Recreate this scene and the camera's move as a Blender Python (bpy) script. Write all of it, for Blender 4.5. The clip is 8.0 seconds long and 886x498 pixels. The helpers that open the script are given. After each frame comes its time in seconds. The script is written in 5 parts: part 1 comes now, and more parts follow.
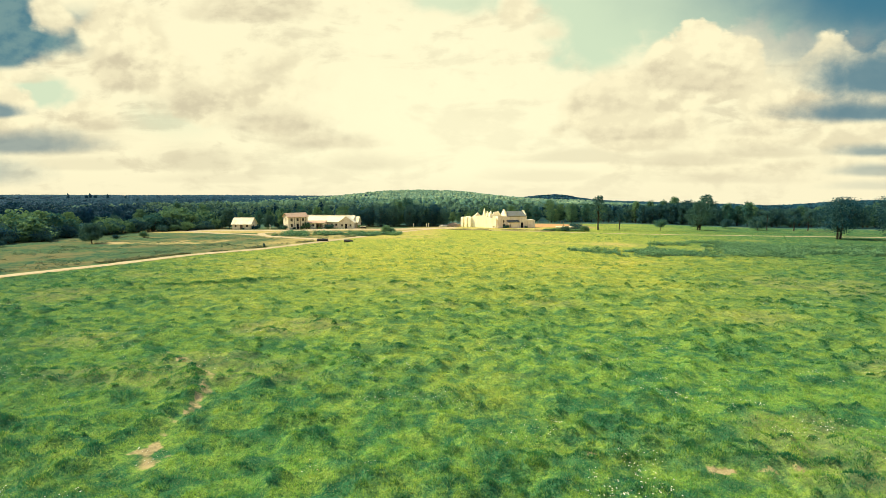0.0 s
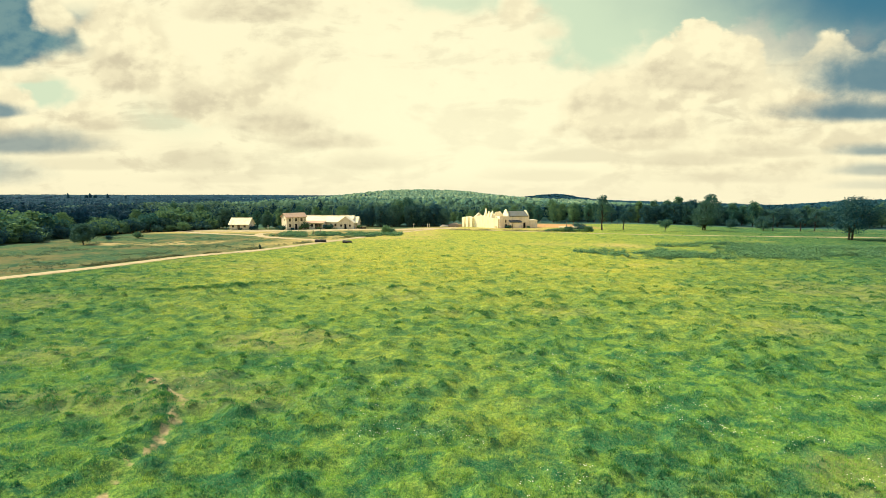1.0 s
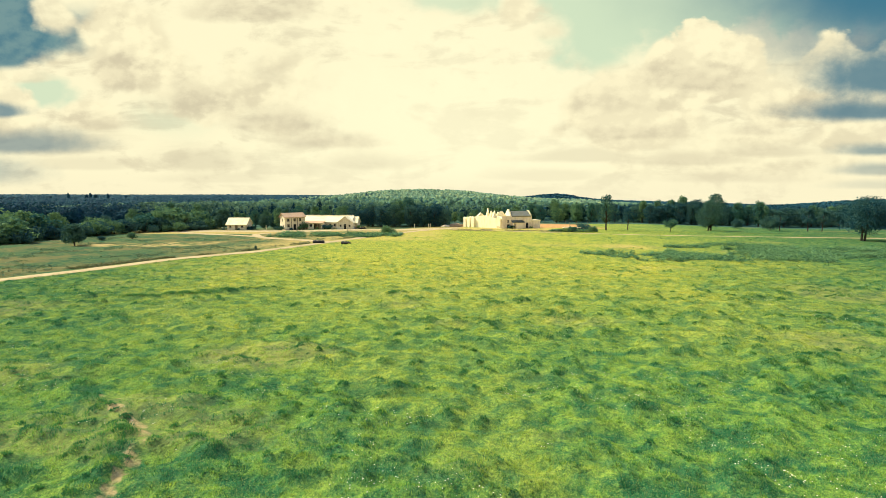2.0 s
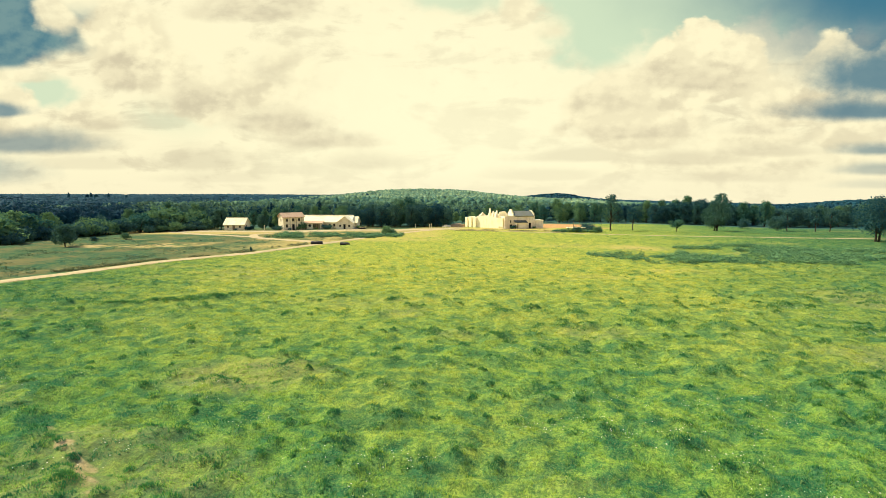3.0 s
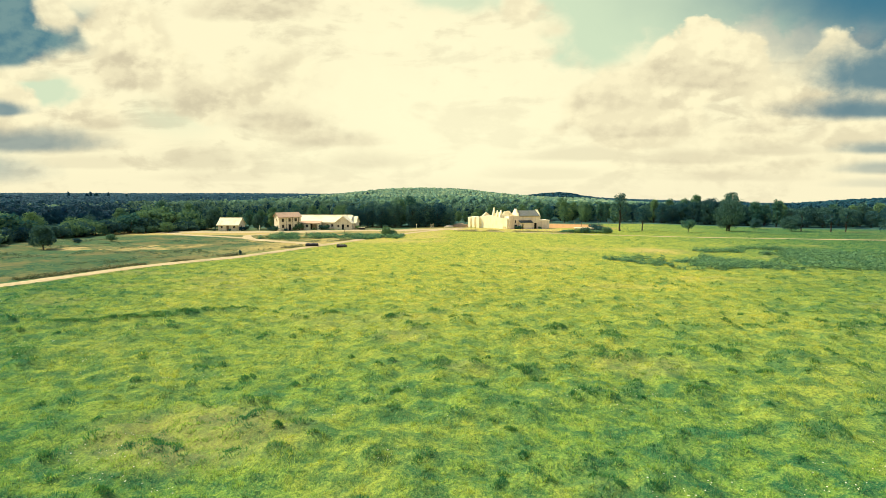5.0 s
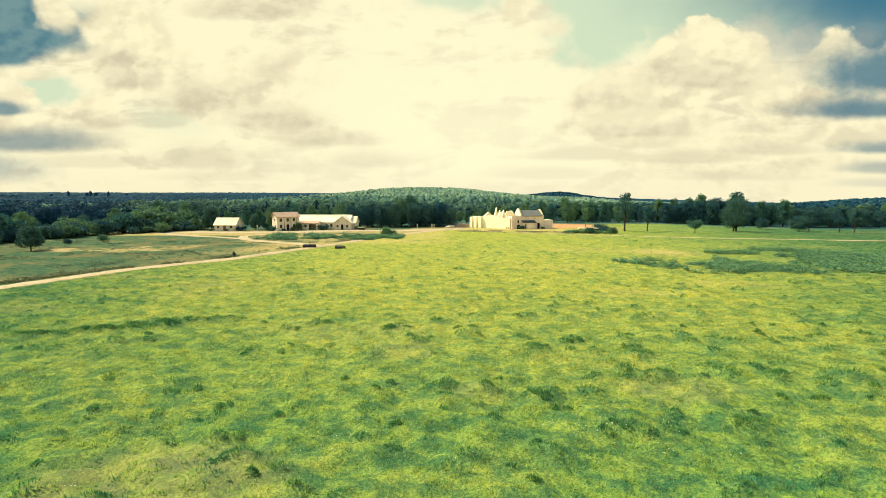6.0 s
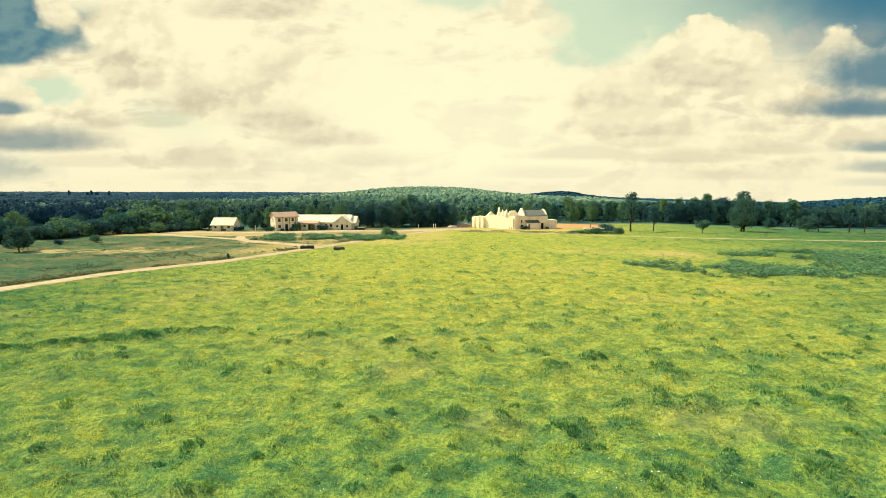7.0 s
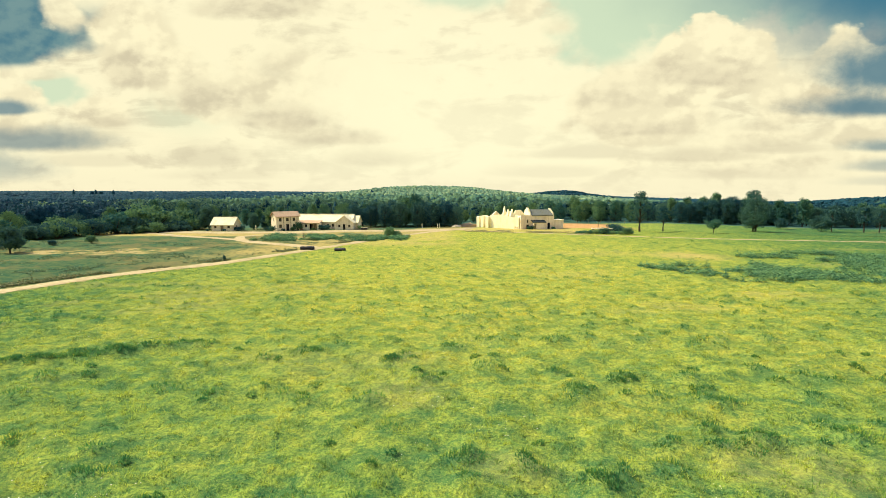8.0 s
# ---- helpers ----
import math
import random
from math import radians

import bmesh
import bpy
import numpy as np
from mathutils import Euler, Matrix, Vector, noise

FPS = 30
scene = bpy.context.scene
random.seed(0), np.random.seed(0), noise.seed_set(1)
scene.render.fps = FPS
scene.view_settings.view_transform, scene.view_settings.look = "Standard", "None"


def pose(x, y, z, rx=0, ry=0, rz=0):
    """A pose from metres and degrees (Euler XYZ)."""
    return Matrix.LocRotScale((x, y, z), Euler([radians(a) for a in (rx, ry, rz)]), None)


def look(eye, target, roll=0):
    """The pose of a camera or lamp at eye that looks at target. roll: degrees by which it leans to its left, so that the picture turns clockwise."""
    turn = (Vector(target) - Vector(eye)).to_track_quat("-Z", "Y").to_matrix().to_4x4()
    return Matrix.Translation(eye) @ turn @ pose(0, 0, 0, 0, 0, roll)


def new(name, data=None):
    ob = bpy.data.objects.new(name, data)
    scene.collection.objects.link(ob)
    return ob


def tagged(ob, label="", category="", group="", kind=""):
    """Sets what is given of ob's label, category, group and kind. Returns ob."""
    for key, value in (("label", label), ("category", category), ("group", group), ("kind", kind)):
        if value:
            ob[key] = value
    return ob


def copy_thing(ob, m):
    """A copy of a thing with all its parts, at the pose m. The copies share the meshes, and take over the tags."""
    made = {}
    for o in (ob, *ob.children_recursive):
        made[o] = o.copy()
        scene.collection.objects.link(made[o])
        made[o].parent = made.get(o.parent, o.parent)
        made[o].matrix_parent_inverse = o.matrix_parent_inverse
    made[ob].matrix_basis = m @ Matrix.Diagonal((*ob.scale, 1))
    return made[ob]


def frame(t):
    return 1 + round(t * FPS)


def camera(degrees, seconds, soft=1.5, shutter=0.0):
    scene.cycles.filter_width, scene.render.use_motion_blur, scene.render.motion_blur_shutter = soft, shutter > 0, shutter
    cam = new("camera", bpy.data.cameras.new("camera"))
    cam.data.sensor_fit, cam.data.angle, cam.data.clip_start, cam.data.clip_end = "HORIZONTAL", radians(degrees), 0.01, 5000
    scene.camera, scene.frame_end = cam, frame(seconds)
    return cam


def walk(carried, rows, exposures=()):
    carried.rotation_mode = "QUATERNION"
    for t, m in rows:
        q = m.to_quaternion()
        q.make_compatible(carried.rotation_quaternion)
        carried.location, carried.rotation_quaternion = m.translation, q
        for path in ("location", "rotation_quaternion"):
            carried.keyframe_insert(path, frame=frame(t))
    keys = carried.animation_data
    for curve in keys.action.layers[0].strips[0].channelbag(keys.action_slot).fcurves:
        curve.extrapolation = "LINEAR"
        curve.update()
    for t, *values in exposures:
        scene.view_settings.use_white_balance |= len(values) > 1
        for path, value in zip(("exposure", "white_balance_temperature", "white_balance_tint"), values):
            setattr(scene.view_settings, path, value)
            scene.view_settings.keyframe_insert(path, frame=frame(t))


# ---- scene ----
cam = camera(89.5, 8.0, 0.75)
METRES, EYE, TILT, LEAN, TURN = 26.47, 9.45, -1.4, 0.0, 0.0
ROWS = [
    (0.0, 0.0, 0.0, 0.0, 0.0, -5.57, -0.02),
    (0.5, -0.0042, 0.0596, 0.001, 0.03, -5.58, -0.01),
    (1.0, -0.0089, 0.1194, 0.0025, 0.05, -5.61, -0.0),
    (1.5, -0.0137, 0.1793, 0.0036, 0.08, -5.63, -0.0),
    (3.0, -0.0281, 0.3625, 0.0061, 0.22, -5.7, 0.0),
    (3.5, -0.0333, 0.4239, 0.0074, 0.25, -5.73, 0.01),
    (4.0, -0.0387, 0.4857, 0.0088, 0.28, -5.76, 0.02),
    (4.5, -0.0446, 0.5476, 0.0104, 0.29, -5.79, 0.01),
    (6.0, -0.0632, 0.7384, 0.0137, 0.37, -5.89, -0.02),
    (6.5, -0.0696, 0.8023, 0.0149, 0.39, -5.92, -0.02),
    (7.0, -0.0766, 0.8664, 0.016, 0.49, -5.97, -0.02),
    (7.5, -0.0834, 0.9307, 0.0172, 0.69, -6.03, -0.02),
    (8.0, -0.0903, 0.9957, 0.0181, 0.9, -6.07, -0.02),
]
walk(cam, [(t, pose(0, 0, EYE, TILT, LEAN, TURN) @ pose(METRES * x, METRES * y, METRES * z, 90 + pitch, roll, yaw)) for t, x, y, z, yaw, pitch, roll in ROWS],
     exposures=((0.0, 0.76), (8.0, 0.74)))

# ---- world, sun ----
SUN_AZ, SUN_EL = -70.0, 48.0      # degrees: azimuth from +y (negative: towards -x), elevation


class Nodes:
    """Short names for building node trees."""

    def __init__(self, tree):
        self.tree = tree
        tree.nodes.clear()

    def add(self, kind, **inputs):
        n = self.tree.nodes.new(kind)
        for k, v in inputs.items():
            self.put(n.inputs[int(k[1:])] if k[0] == "i" and k[1:].isdigit() else n.inputs[k], v)
        return n

    def put(self, socket, v):
        if isinstance(v, bpy.types.NodeSocket):
            self.tree.links.new(v, socket)
        else:
            socket.default_value = v

    def math(self, op, a, b=0.0, c=0.0, clamp=False):
        n = self.add("ShaderNodeMath", i0=a, i1=b, i2=c)
        n.operation, n.use_clamp = op, clamp
        return n.outputs[0]

    def smooth(self, v, lo, hi, a=0.0, b=1.0):
        n = self.add("ShaderNodeMapRange", i0=v, i1=lo, i2=hi, i3=a, i4=b)
        n.interpolation_type = "SMOOTHSTEP"
        return n.outputs[0]

    def mix(self, f, a, b, mode="MIX"):
        n = self.tree.nodes.new("ShaderNodeMix")
        n.data_type, n.blend_type, n.clamp_factor = "RGBA", mode, True
        self.put(n.inputs[0], f), self.put(n.inputs[6], a), self.put(n.inputs[7], b)
        return n.outputs[2]

    def noise(self, vec, scale, detail=4.0, rough=0.55, dist=0.0, dims="3D"):
        n = self.tree.nodes.new("ShaderNodeTexNoise")
        n.noise_dimensions = dims
        self.put(n.inputs["Vector"], vec)
        n.inputs["Scale"].default_value, n.inputs["Detail"].default_value = scale, detail
        n.inputs["Roughness"].default_value, n.inputs["Distortion"].default_value = rough, dist
        return n.outputs[0]

    def combine(self, x, y, z=0.0):
        return self.add("ShaderNodeCombineXYZ", i0=x, i1=y, i2=z).outputs[0]


def rgb(r, g, b):
    return (r, g, b, 1.0)


# the clouds ahead, on a plane one hundred units off: across, up, half sizes, softness, strength (and how shaded the foot is)
PALE = ((48.32, 45.27, 37.69, 15.83, 0.22, 1), (96.7, 46.15, 37.51, 16.01, 0.3, 1), (32.16, 35.98, 13.05, 11.06, 0.3, 1), (3.58, 42.02, 13.99, 5.03, 0.4, 0.8), (-85.67, 22.44, 7.48, 4, 0.3, 0.9), (-59.3, 16.21, 10.12, 4.36, 0.7, 0.35), (32.17, 32.51, 6.86, 5.61, 0.5, 0.7))
DEEP = ((89.47, 48.07, 38.6, 17.24, 0.8, 0.7), (96.6, 44.37, 25.43, 13.54, 0.6, 0.8))
PUFFS = ((15.87, 40.1, 5.01, 5.84, 0.25, 0.95, 0.1), (23.64, 35.28, 6.1, 3.3, 0.4, 0.75, 0.1), (40.89, 18.6, 16.48, 10.39, 0.14, 1, 0.3), (49.62, 25.87, 9.54, 8.62, 0.08, 1, 0.4), (55.42, 28.28, 11, 9.84, 0.07, 1, 0.4), (62.87, 28.42, 8.83, 8.8, 0.07, 1, 0.45), (72.94, 22.29, 12.46, 9.23, 0.18, 0.95, 0.35), (83.83, 26.21, 10.93, 8.96, 0.08, 1, 0.45), (101.15, 26.1, 18.15, 8.85, 0.1, 1, 0.5), (66.35, 9.65, 40.35, 8.2, 0.5, 0.6, 0.3), (83.62, 13.22, 21.96, 3.43, 0.35, 0.9, 0.3))
STORM = ((-94.42, 38.27, 17.01, 12.07, 0.2, 0.95), (-78.05, 34.23, 8.79, 5.02, 0.5, 0.55))
PUFFS_WEST = ((-67.28, 31.83, 11.34, 10.78, 0.16, 1, 0.5), (-82.56, 39.74, 4.57, 7.3, 0.32, 0.95, 0.15), (-95.36, 17.67, 7.77, 6.66, 0.12, 1, 0.4), (-76.46, 16.88, 7.87, 3.7, 0.16, 0.95, 0.6), (-49.24, 23.02, 16.14, 10.56, 0.25, 0.85, 0.45), (-33.76, 21.81, 10.47, 11.77, 0.5, 0.6, 0.35), (-89.61, 25.38, 13.16, 1.75, 0.4, 0.8, 0.3))
BASES = ((-39.61, 39.79, 17.08, 3.93, 0.4, 0.62), (55.29, 24.67, 11.46, 2.92, 0.5, 0.72), (35.72, 20.61, 8.13, 3.96, 0.7, 0.42), (41.29, 13.47, 13.97, 1.86, 0.5, 0.55), (66.52, 13.9, 7.21, 1.44, 0.5, 0.5), (83.02, 18.43, 16.82, 2.61, 0.5, 0.75), (-69.99, 26.06, 5.82, 4.08, 0.6, 0.55), (-55.02, 20.44, 9.83, 3.66, 0.5, 0.55), (-37.8, 16.23, 13.38, 2.93, 0.5, 0.6), (-39.45, 26.77, 3.78, 3.14, 0.7, 0.4), (-23.51, 11.85, 11.36, 2.3, 0.5, 0.6))
STREAKS = ((-54.4, 7.47, 9.78, 2.32, 0.6, 0.45), (-75.89, 15.45, 6.1, 1.8, 0.5, 0.55), (-18.38, 6.86, 9.91, 1.71, 0.6, 0.3), (30.69, 8.39, 10.61, 1.4, 0.6, 0.35), (53.09, 7.48, 10.65, 1.34, 0.6, 0.4), (70.31, 9.43, 8.17, 1.22, 0.6, 0.4), (22.74, 4.04, 11.27, 1.11, 0.6, 0.25), (63.97, 3.67, 12.59, 1.23, 0.6, 0.35), (-49.68, 3.55, 11.17, 1.11, 0.6, 0.3), (-88.13, 11.3, 13.93, 2.6, 0.5, 0.5), (-79.34, 6.74, 11.06, 1.35, 0.6, 0.3))
SLATE = ((96.89, 26.51, 16.94, 5.47, 0.55, 0.9), (93.49, 17.96, 18.65, 2.14, 0.6, 0.85), (96.32, 9.67, 9.46, 1.34, 0.6, 0.7), (96.85, 5.33, 9.5, 1.29, 0.6, 0.6), (96.64, 1.94, 10.13, 0.99, 0.6, 0.4), (-97.58, 18.08, 6.18, 1.55, 0.5, 0.8), (-94.95, 11.12, 17.04, 2.3, 0.6, 0.6), (-101.3, 5.02, 11.45, 3.07, 0.6, 0.55), (76.49, 28.37, 5.36, 5.21, 0.8, 0.2))


def make_world():
    world = bpy.data.worlds.new("sky")
    scene.world = world
    world.use_nodes = True
    n = Nodes(world.node_tree)
    d = n.add("ShaderNodeTexCoord").outputs["Generated"]
    x, y, z = n.add("ShaderNodeSeparateXYZ", i0=d).outputs
    el = n.math("DEGREES", n.math("ARCSINE", z))
    ahead_y = n.math("DIVIDE", 100.0, n.math("MAXIMUM", y, 0.2))
    u, v = n.math("MULTIPLY", x, ahead_y), n.math("MULTIPLY", z, ahead_y)

    def at(ku, kv, shift=0.0, lift=0.0):
        return n.combine(n.math("ADD", n.math("MULTIPLY", u, ku), shift), n.math("ADD", n.math("MULTIPLY", v, kv), lift), shift * 0.7)
    wander = n.math("SUBTRACT", n.noise(at(0.035, 0.05, 3.1), 1.0, 3.0, 0.5), 0.5)
    curls = n.math("SUBTRACT", n.noise(at(0.085, 0.12, 8.0), 1.0, 8.0, 0.6, 0.15), 0.5)
    fray = n.math("SUBTRACT", n.noise(at(0.045, 0.15, 5.0), 1.0, 9.0, 0.62, 0.5), 0.5)
    cells = n.tree.nodes.new("ShaderNodeTexVoronoi")
    cells.feature = "SMOOTH_F1"
    bent = n.add("ShaderNodeVectorMath", i0=at(0.14, 0.17, 2.0), i1=n.combine(n.math("MULTIPLY", curls, 1.1), n.math("MULTIPLY", fray, 1.1)))
    n.put(cells.inputs["Vector"], bent.outputs[0])
    cells.inputs["Scale"].default_value, cells.inputs["Detail"].default_value = 1.0, 3.0
    cells.inputs["Smoothness"].default_value = 0.6
    heads = n.math("SUBTRACT", cells.outputs["Distance"], 0.45)          # rounded heads of cumulus
    lobes = n.math("ADD", n.math("MULTIPLY", n.math("SUBTRACT", n.noise(at(0.09, 0.12, 4.0), 1.0, 4.0, 0.48), 0.5), 1.9), n.math("MULTIPLY", heads, 0.75))
    rough_edge = n.math("ADD", n.math("MULTIPLY", curls, 1.7), n.math("MULTIPLY", heads, 0.55))
    # billows lit from above on the left
    relief = n.math("SUBTRACT", n.noise(at(0.11, 0.16, 1.0), 1.0, 6.0, 0.52), n.noise(at(0.11, 0.16, 1.15, -0.2), 1.0, 6.0, 0.52))

    def blob(row, edge, amount, flat=1.0):
        """1 inside an ellipse with a frayed edge, fading outwards; flat: how much sharper its foot is. Also the height in it, 1 at the top."""
        cu, cv, ru, rv, soft, k = row[:6]
        cv, rv = cv - rv + 2 * rv / (1 + flat), 2 * rv * flat / (1 + flat)
        p = n.math("DIVIDE", n.math("SUBTRACT", n.math("ADD", u, n.math("MULTIPLY", wander, min(ru * 0.2, 3.0))), cu), ru)
        q = n.math("DIVIDE", n.math("SUBTRACT", v, cv), rv)
        qq = n.math("MAXIMUM", q, n.math("MULTIPLY", q, -flat)) if flat != 1.0 else q
        r = n.math("SQRT", n.math("ADD", n.math("MULTIPLY", p, p), n.math("MULTIPLY", qq, qq)))
        r = n.math("ADD", r, n.math("MULTIPLY", edge, amount))
        return n.smooth(r, 1.0 - soft, 1.0 + soft, k, 0.0), q

    sky = n.tree.nodes.new("ShaderNodeTexSky")
    sky.sky_type, sky.sun_disc = "NISHITA", False
    sky.sun_elevation, sky.sun_rotation = radians(SUN_EL), radians(SUN_AZ)
    open_sky = n.mix(1.0, sky.outputs[0], rgb(0.085, 0.140, 0.215), "MULTIPLY")
    # flat cloud layers seen in perspective, broken overhead and closed towards the skyline
    low = n.math("ADD", n.math("MAXIMUM", z, 0.0), 0.10)
    plane = n.combine(n.math("DIVIDE", x, low), n.math("DIVIDE", y, low), 0.0)
    bank = n.smooth(el, 24.0, 40.0, 1.0, 0.0)
    field = n.noise(plane, 0.55, 7.0, 0.6, 0.3)
    cover = n.math("MAXIMUM", n.math("MULTIPLY", n.smooth(field, 0.47, 0.62), 0.85), bank)
    shade = n.smooth(n.noise(plane, 1.5, 8.0, 0.62, 0.4), 0.44, 0.70)
    white, grey, lit = rgb(0.59, 0.540, 0.352), rgb(0.365, 0.322, 0.220), rgb(0.61, 0.558, 0.365)
    around = n.mix(n.math("MULTIPLY", shade, 0.35), white, grey)
    around = n.mix(bank, n.mix(shade, rgb(0.30, 0.37, 0.42), rgb(0.18, 0.235, 0.285)), around)
    out = n.mix(cover, open_sky, around)
    # the clouds ahead
    veil = n.mix(n.math("MULTIPLY", n.smooth(n.math("ADD", fray, n.math("MULTIPLY", relief, 0.5)), -0.03, 0.16), 0.55), rgb(0.60, 0.556, 0.368), grey)
    front = n.mix(blob((2.0, 12.0, 46.0, 26.0, 0.8, 0.65), rough_edge, 0.7)[0], veil, rgb(0.63, 0.598, 0.398))
    for row in PALE:
        front = n.mix(blob(row, lobes, 0.5)[0], front, rgb(0.385, 0.462, 0.322))
    for row in DEEP:
        front = n.mix(blob(row, curls, 0.35)[0], front, rgb(0.010, 0.092, 0.155))
    for row in STORM:
        front = n.mix(blob(row, lobes, 0.4, 3.0)[0], front, n.mix(n.smooth(relief, -0.1, 0.15), rgb(0.085, 0.170, 0.180), rgb(0.030, 0.112, 0.152)))
    for row in PUFFS + PUFFS_WEST:
        k, q = blob(row, lobes, 0.42 if row[4] < 0.2 else 0.9, 2.2)
        foot = n.smooth(n.math("ADD", q, n.math("ADD", n.math("MULTIPLY", relief, -3.5), n.math("MULTIPLY", lobes, 1.3))), -0.30, 0.50, row[6], 0.0)
        tone = n.mix(n.math("MULTIPLY", n.smooth(n.math("ADD", relief, n.math("MULTIPLY", heads, 0.25)), -0.02, 0.20), 0.30), n.mix(foot, lit, grey), grey)
        front = n.mix(k, front, tone)
    for row in BASES:
        front = n.mix(blob(row, rough_edge, 0.95, 2.6)[0], front, n.mix(n.smooth(relief, -0.1, 0.14), rgb(0.45, 0.402, 0.270), rgb(0.355, 0.315, 0.218)))
    for row in STREAKS:
        front = n.mix(blob(row, fray, 2.4, 2.2)[0], front, rgb(0.355, 0.314, 0.216))
    for row in SLATE:
        front = n.mix(blob(row, curls, 1.5, 1.8)[0], front, rgb(0.040, 0.122, 0.165))
    front = n.mix(n.smooth(el, 0.0, 3.5, 0.55, 0.0), front, rgb(0.57, 0.520, 0.350))
    inside = n.math("MULTIPLY", n.smooth(y, 0.38, 0.56), n.smooth(el, 24.0, 34.0, 1.0, 0.0))
    out = n.mix(inside, out, front)
    bg = n.add("ShaderNodeBackground", Color=out, Strength=1.0)
    o = n.add("ShaderNodeOutputWorld")
    n.tree.links.new(bg.outputs[0], o.inputs[0])


make_world()
sun = new("sun", bpy.data.lights.new("sun", "SUN"))
sun.data.energy, sun.data.angle, sun.data.color = 5.0, radians(0.6), (1.0, 0.88, 0.58)
_a, _e = radians(SUN_AZ), radians(SUN_EL)
sun.matrix_world = look((0, 0, 60), Vector((0, 0, 60)) - Vector((math.sin(_a) * math.cos(_e), math.cos(_a) * math.cos(_e), math.sin(_e))))


# ---- materials ----
def material(name, rough=0.9, metal=0.0, spec=0.3):
    m = bpy.data.materials.new(name)
    m.use_nodes = True
    n = Nodes(m.node_tree)
    b = n.add("ShaderNodeBsdfPrincipled", Roughness=rough, Metallic=metal)
    b.inputs["Specular IOR Level"].default_value = spec
    o = n.add("ShaderNodeOutputMaterial")
    n.tree.links.new(b.outputs[0], o.inputs[0])
    pos = n.add("ShaderNodeNewGeometry").outputs["Position"]
    return m, n, b, pos


def bump(n, b, height, strength=0.4, dist=0.05):
    k = n.add("ShaderNodeBump", Height=height, Strength=strength, Distance=dist)
    n.put(b.inputs["Normal"], k.outputs[0])


def surface(name, dark, light, stain, scale=3.0, rough=0.9, relief=0.3, dist=0.03, spec=0.12, streak=0.0):
    """Two tones with stains over them: plaster, stone, earth, gravel, bark."""
    m, n, b, pos = material(name, rough, 0.0, spec)
    fine = n.noise(pos, scale * 4, 5.0, 0.65)
    broad = n.noise(pos, scale * 0.35, 4.0, 0.6)
    c = n.mix(n.smooth(fine, 0.3, 0.7), rgb(*dark), rgb(*light))
    c = n.mix(n.math("MULTIPLY", n.smooth(broad, 0.48, 0.68), 0.7), c, rgb(*stain))
    if streak:
        run = n.add("ShaderNodeVectorMath", i0=pos, i1=(1.6, 1.6, 0.22))
        run.operation = "MULTIPLY"
        c = n.mix(n.math("MULTIPLY", n.smooth(n.noise(run.outputs[0], 1.0, 5.0, 0.65), 0.50, 0.66), streak), c, rgb(*[k * 0.45 for k in stain]))
    n.put(b.inputs["Base Color"], c)
    bump(n, b, fine, relief, dist)
    return m


def leafy(name, dark, light, scale=0.35, passing=0.25, piece=0.5, relief=0.0):
    """Foliage: two greens by clump and by piece, with some light passing through."""
    m, n, b, pos = material(name, 0.8, 0.0, 0.06)
    isl = n.add("ShaderNodeNewGeometry").outputs["Random Per Island"]
    per = n.add("ShaderNodeObjectInfo").outputs["Random"]
    f = n.math("ADD", n.math("MULTIPLY", isl, piece), n.math("MULTIPLY", n.noise(pos, scale, 3.0, 0.6), 1.0 - piece))
    f = n.math("ADD", f, n.math("MULTIPLY", n.math("SUBTRACT", per, 0.5), 0.35))
    c = n.mix(n.smooth(f, 0.25, 0.75), rgb(*dark), rgb(*light))
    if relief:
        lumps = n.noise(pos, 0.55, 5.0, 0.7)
        # hollows between lumps painted dark: shade among the leaves, put into the colour
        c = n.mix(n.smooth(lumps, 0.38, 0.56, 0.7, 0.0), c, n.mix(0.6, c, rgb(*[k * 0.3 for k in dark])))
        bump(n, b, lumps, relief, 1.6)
    n.put(b.inputs["Base Color"], c)
    tr = n.add("ShaderNodeBsdfTranslucent", Color=c)
    ms = n.add("ShaderNodeMixShader", i0=passing)
    o = [x for x in n.tree.nodes if x.type == "OUTPUT_MATERIAL"][0]
    n.tree.links.new(b.outputs[0], ms.inputs[1])
    n.tree.links.new(tr.outputs[0], ms.inputs[2])
    n.tree.links.new(ms.outputs[0], o.inputs[0])
    return m


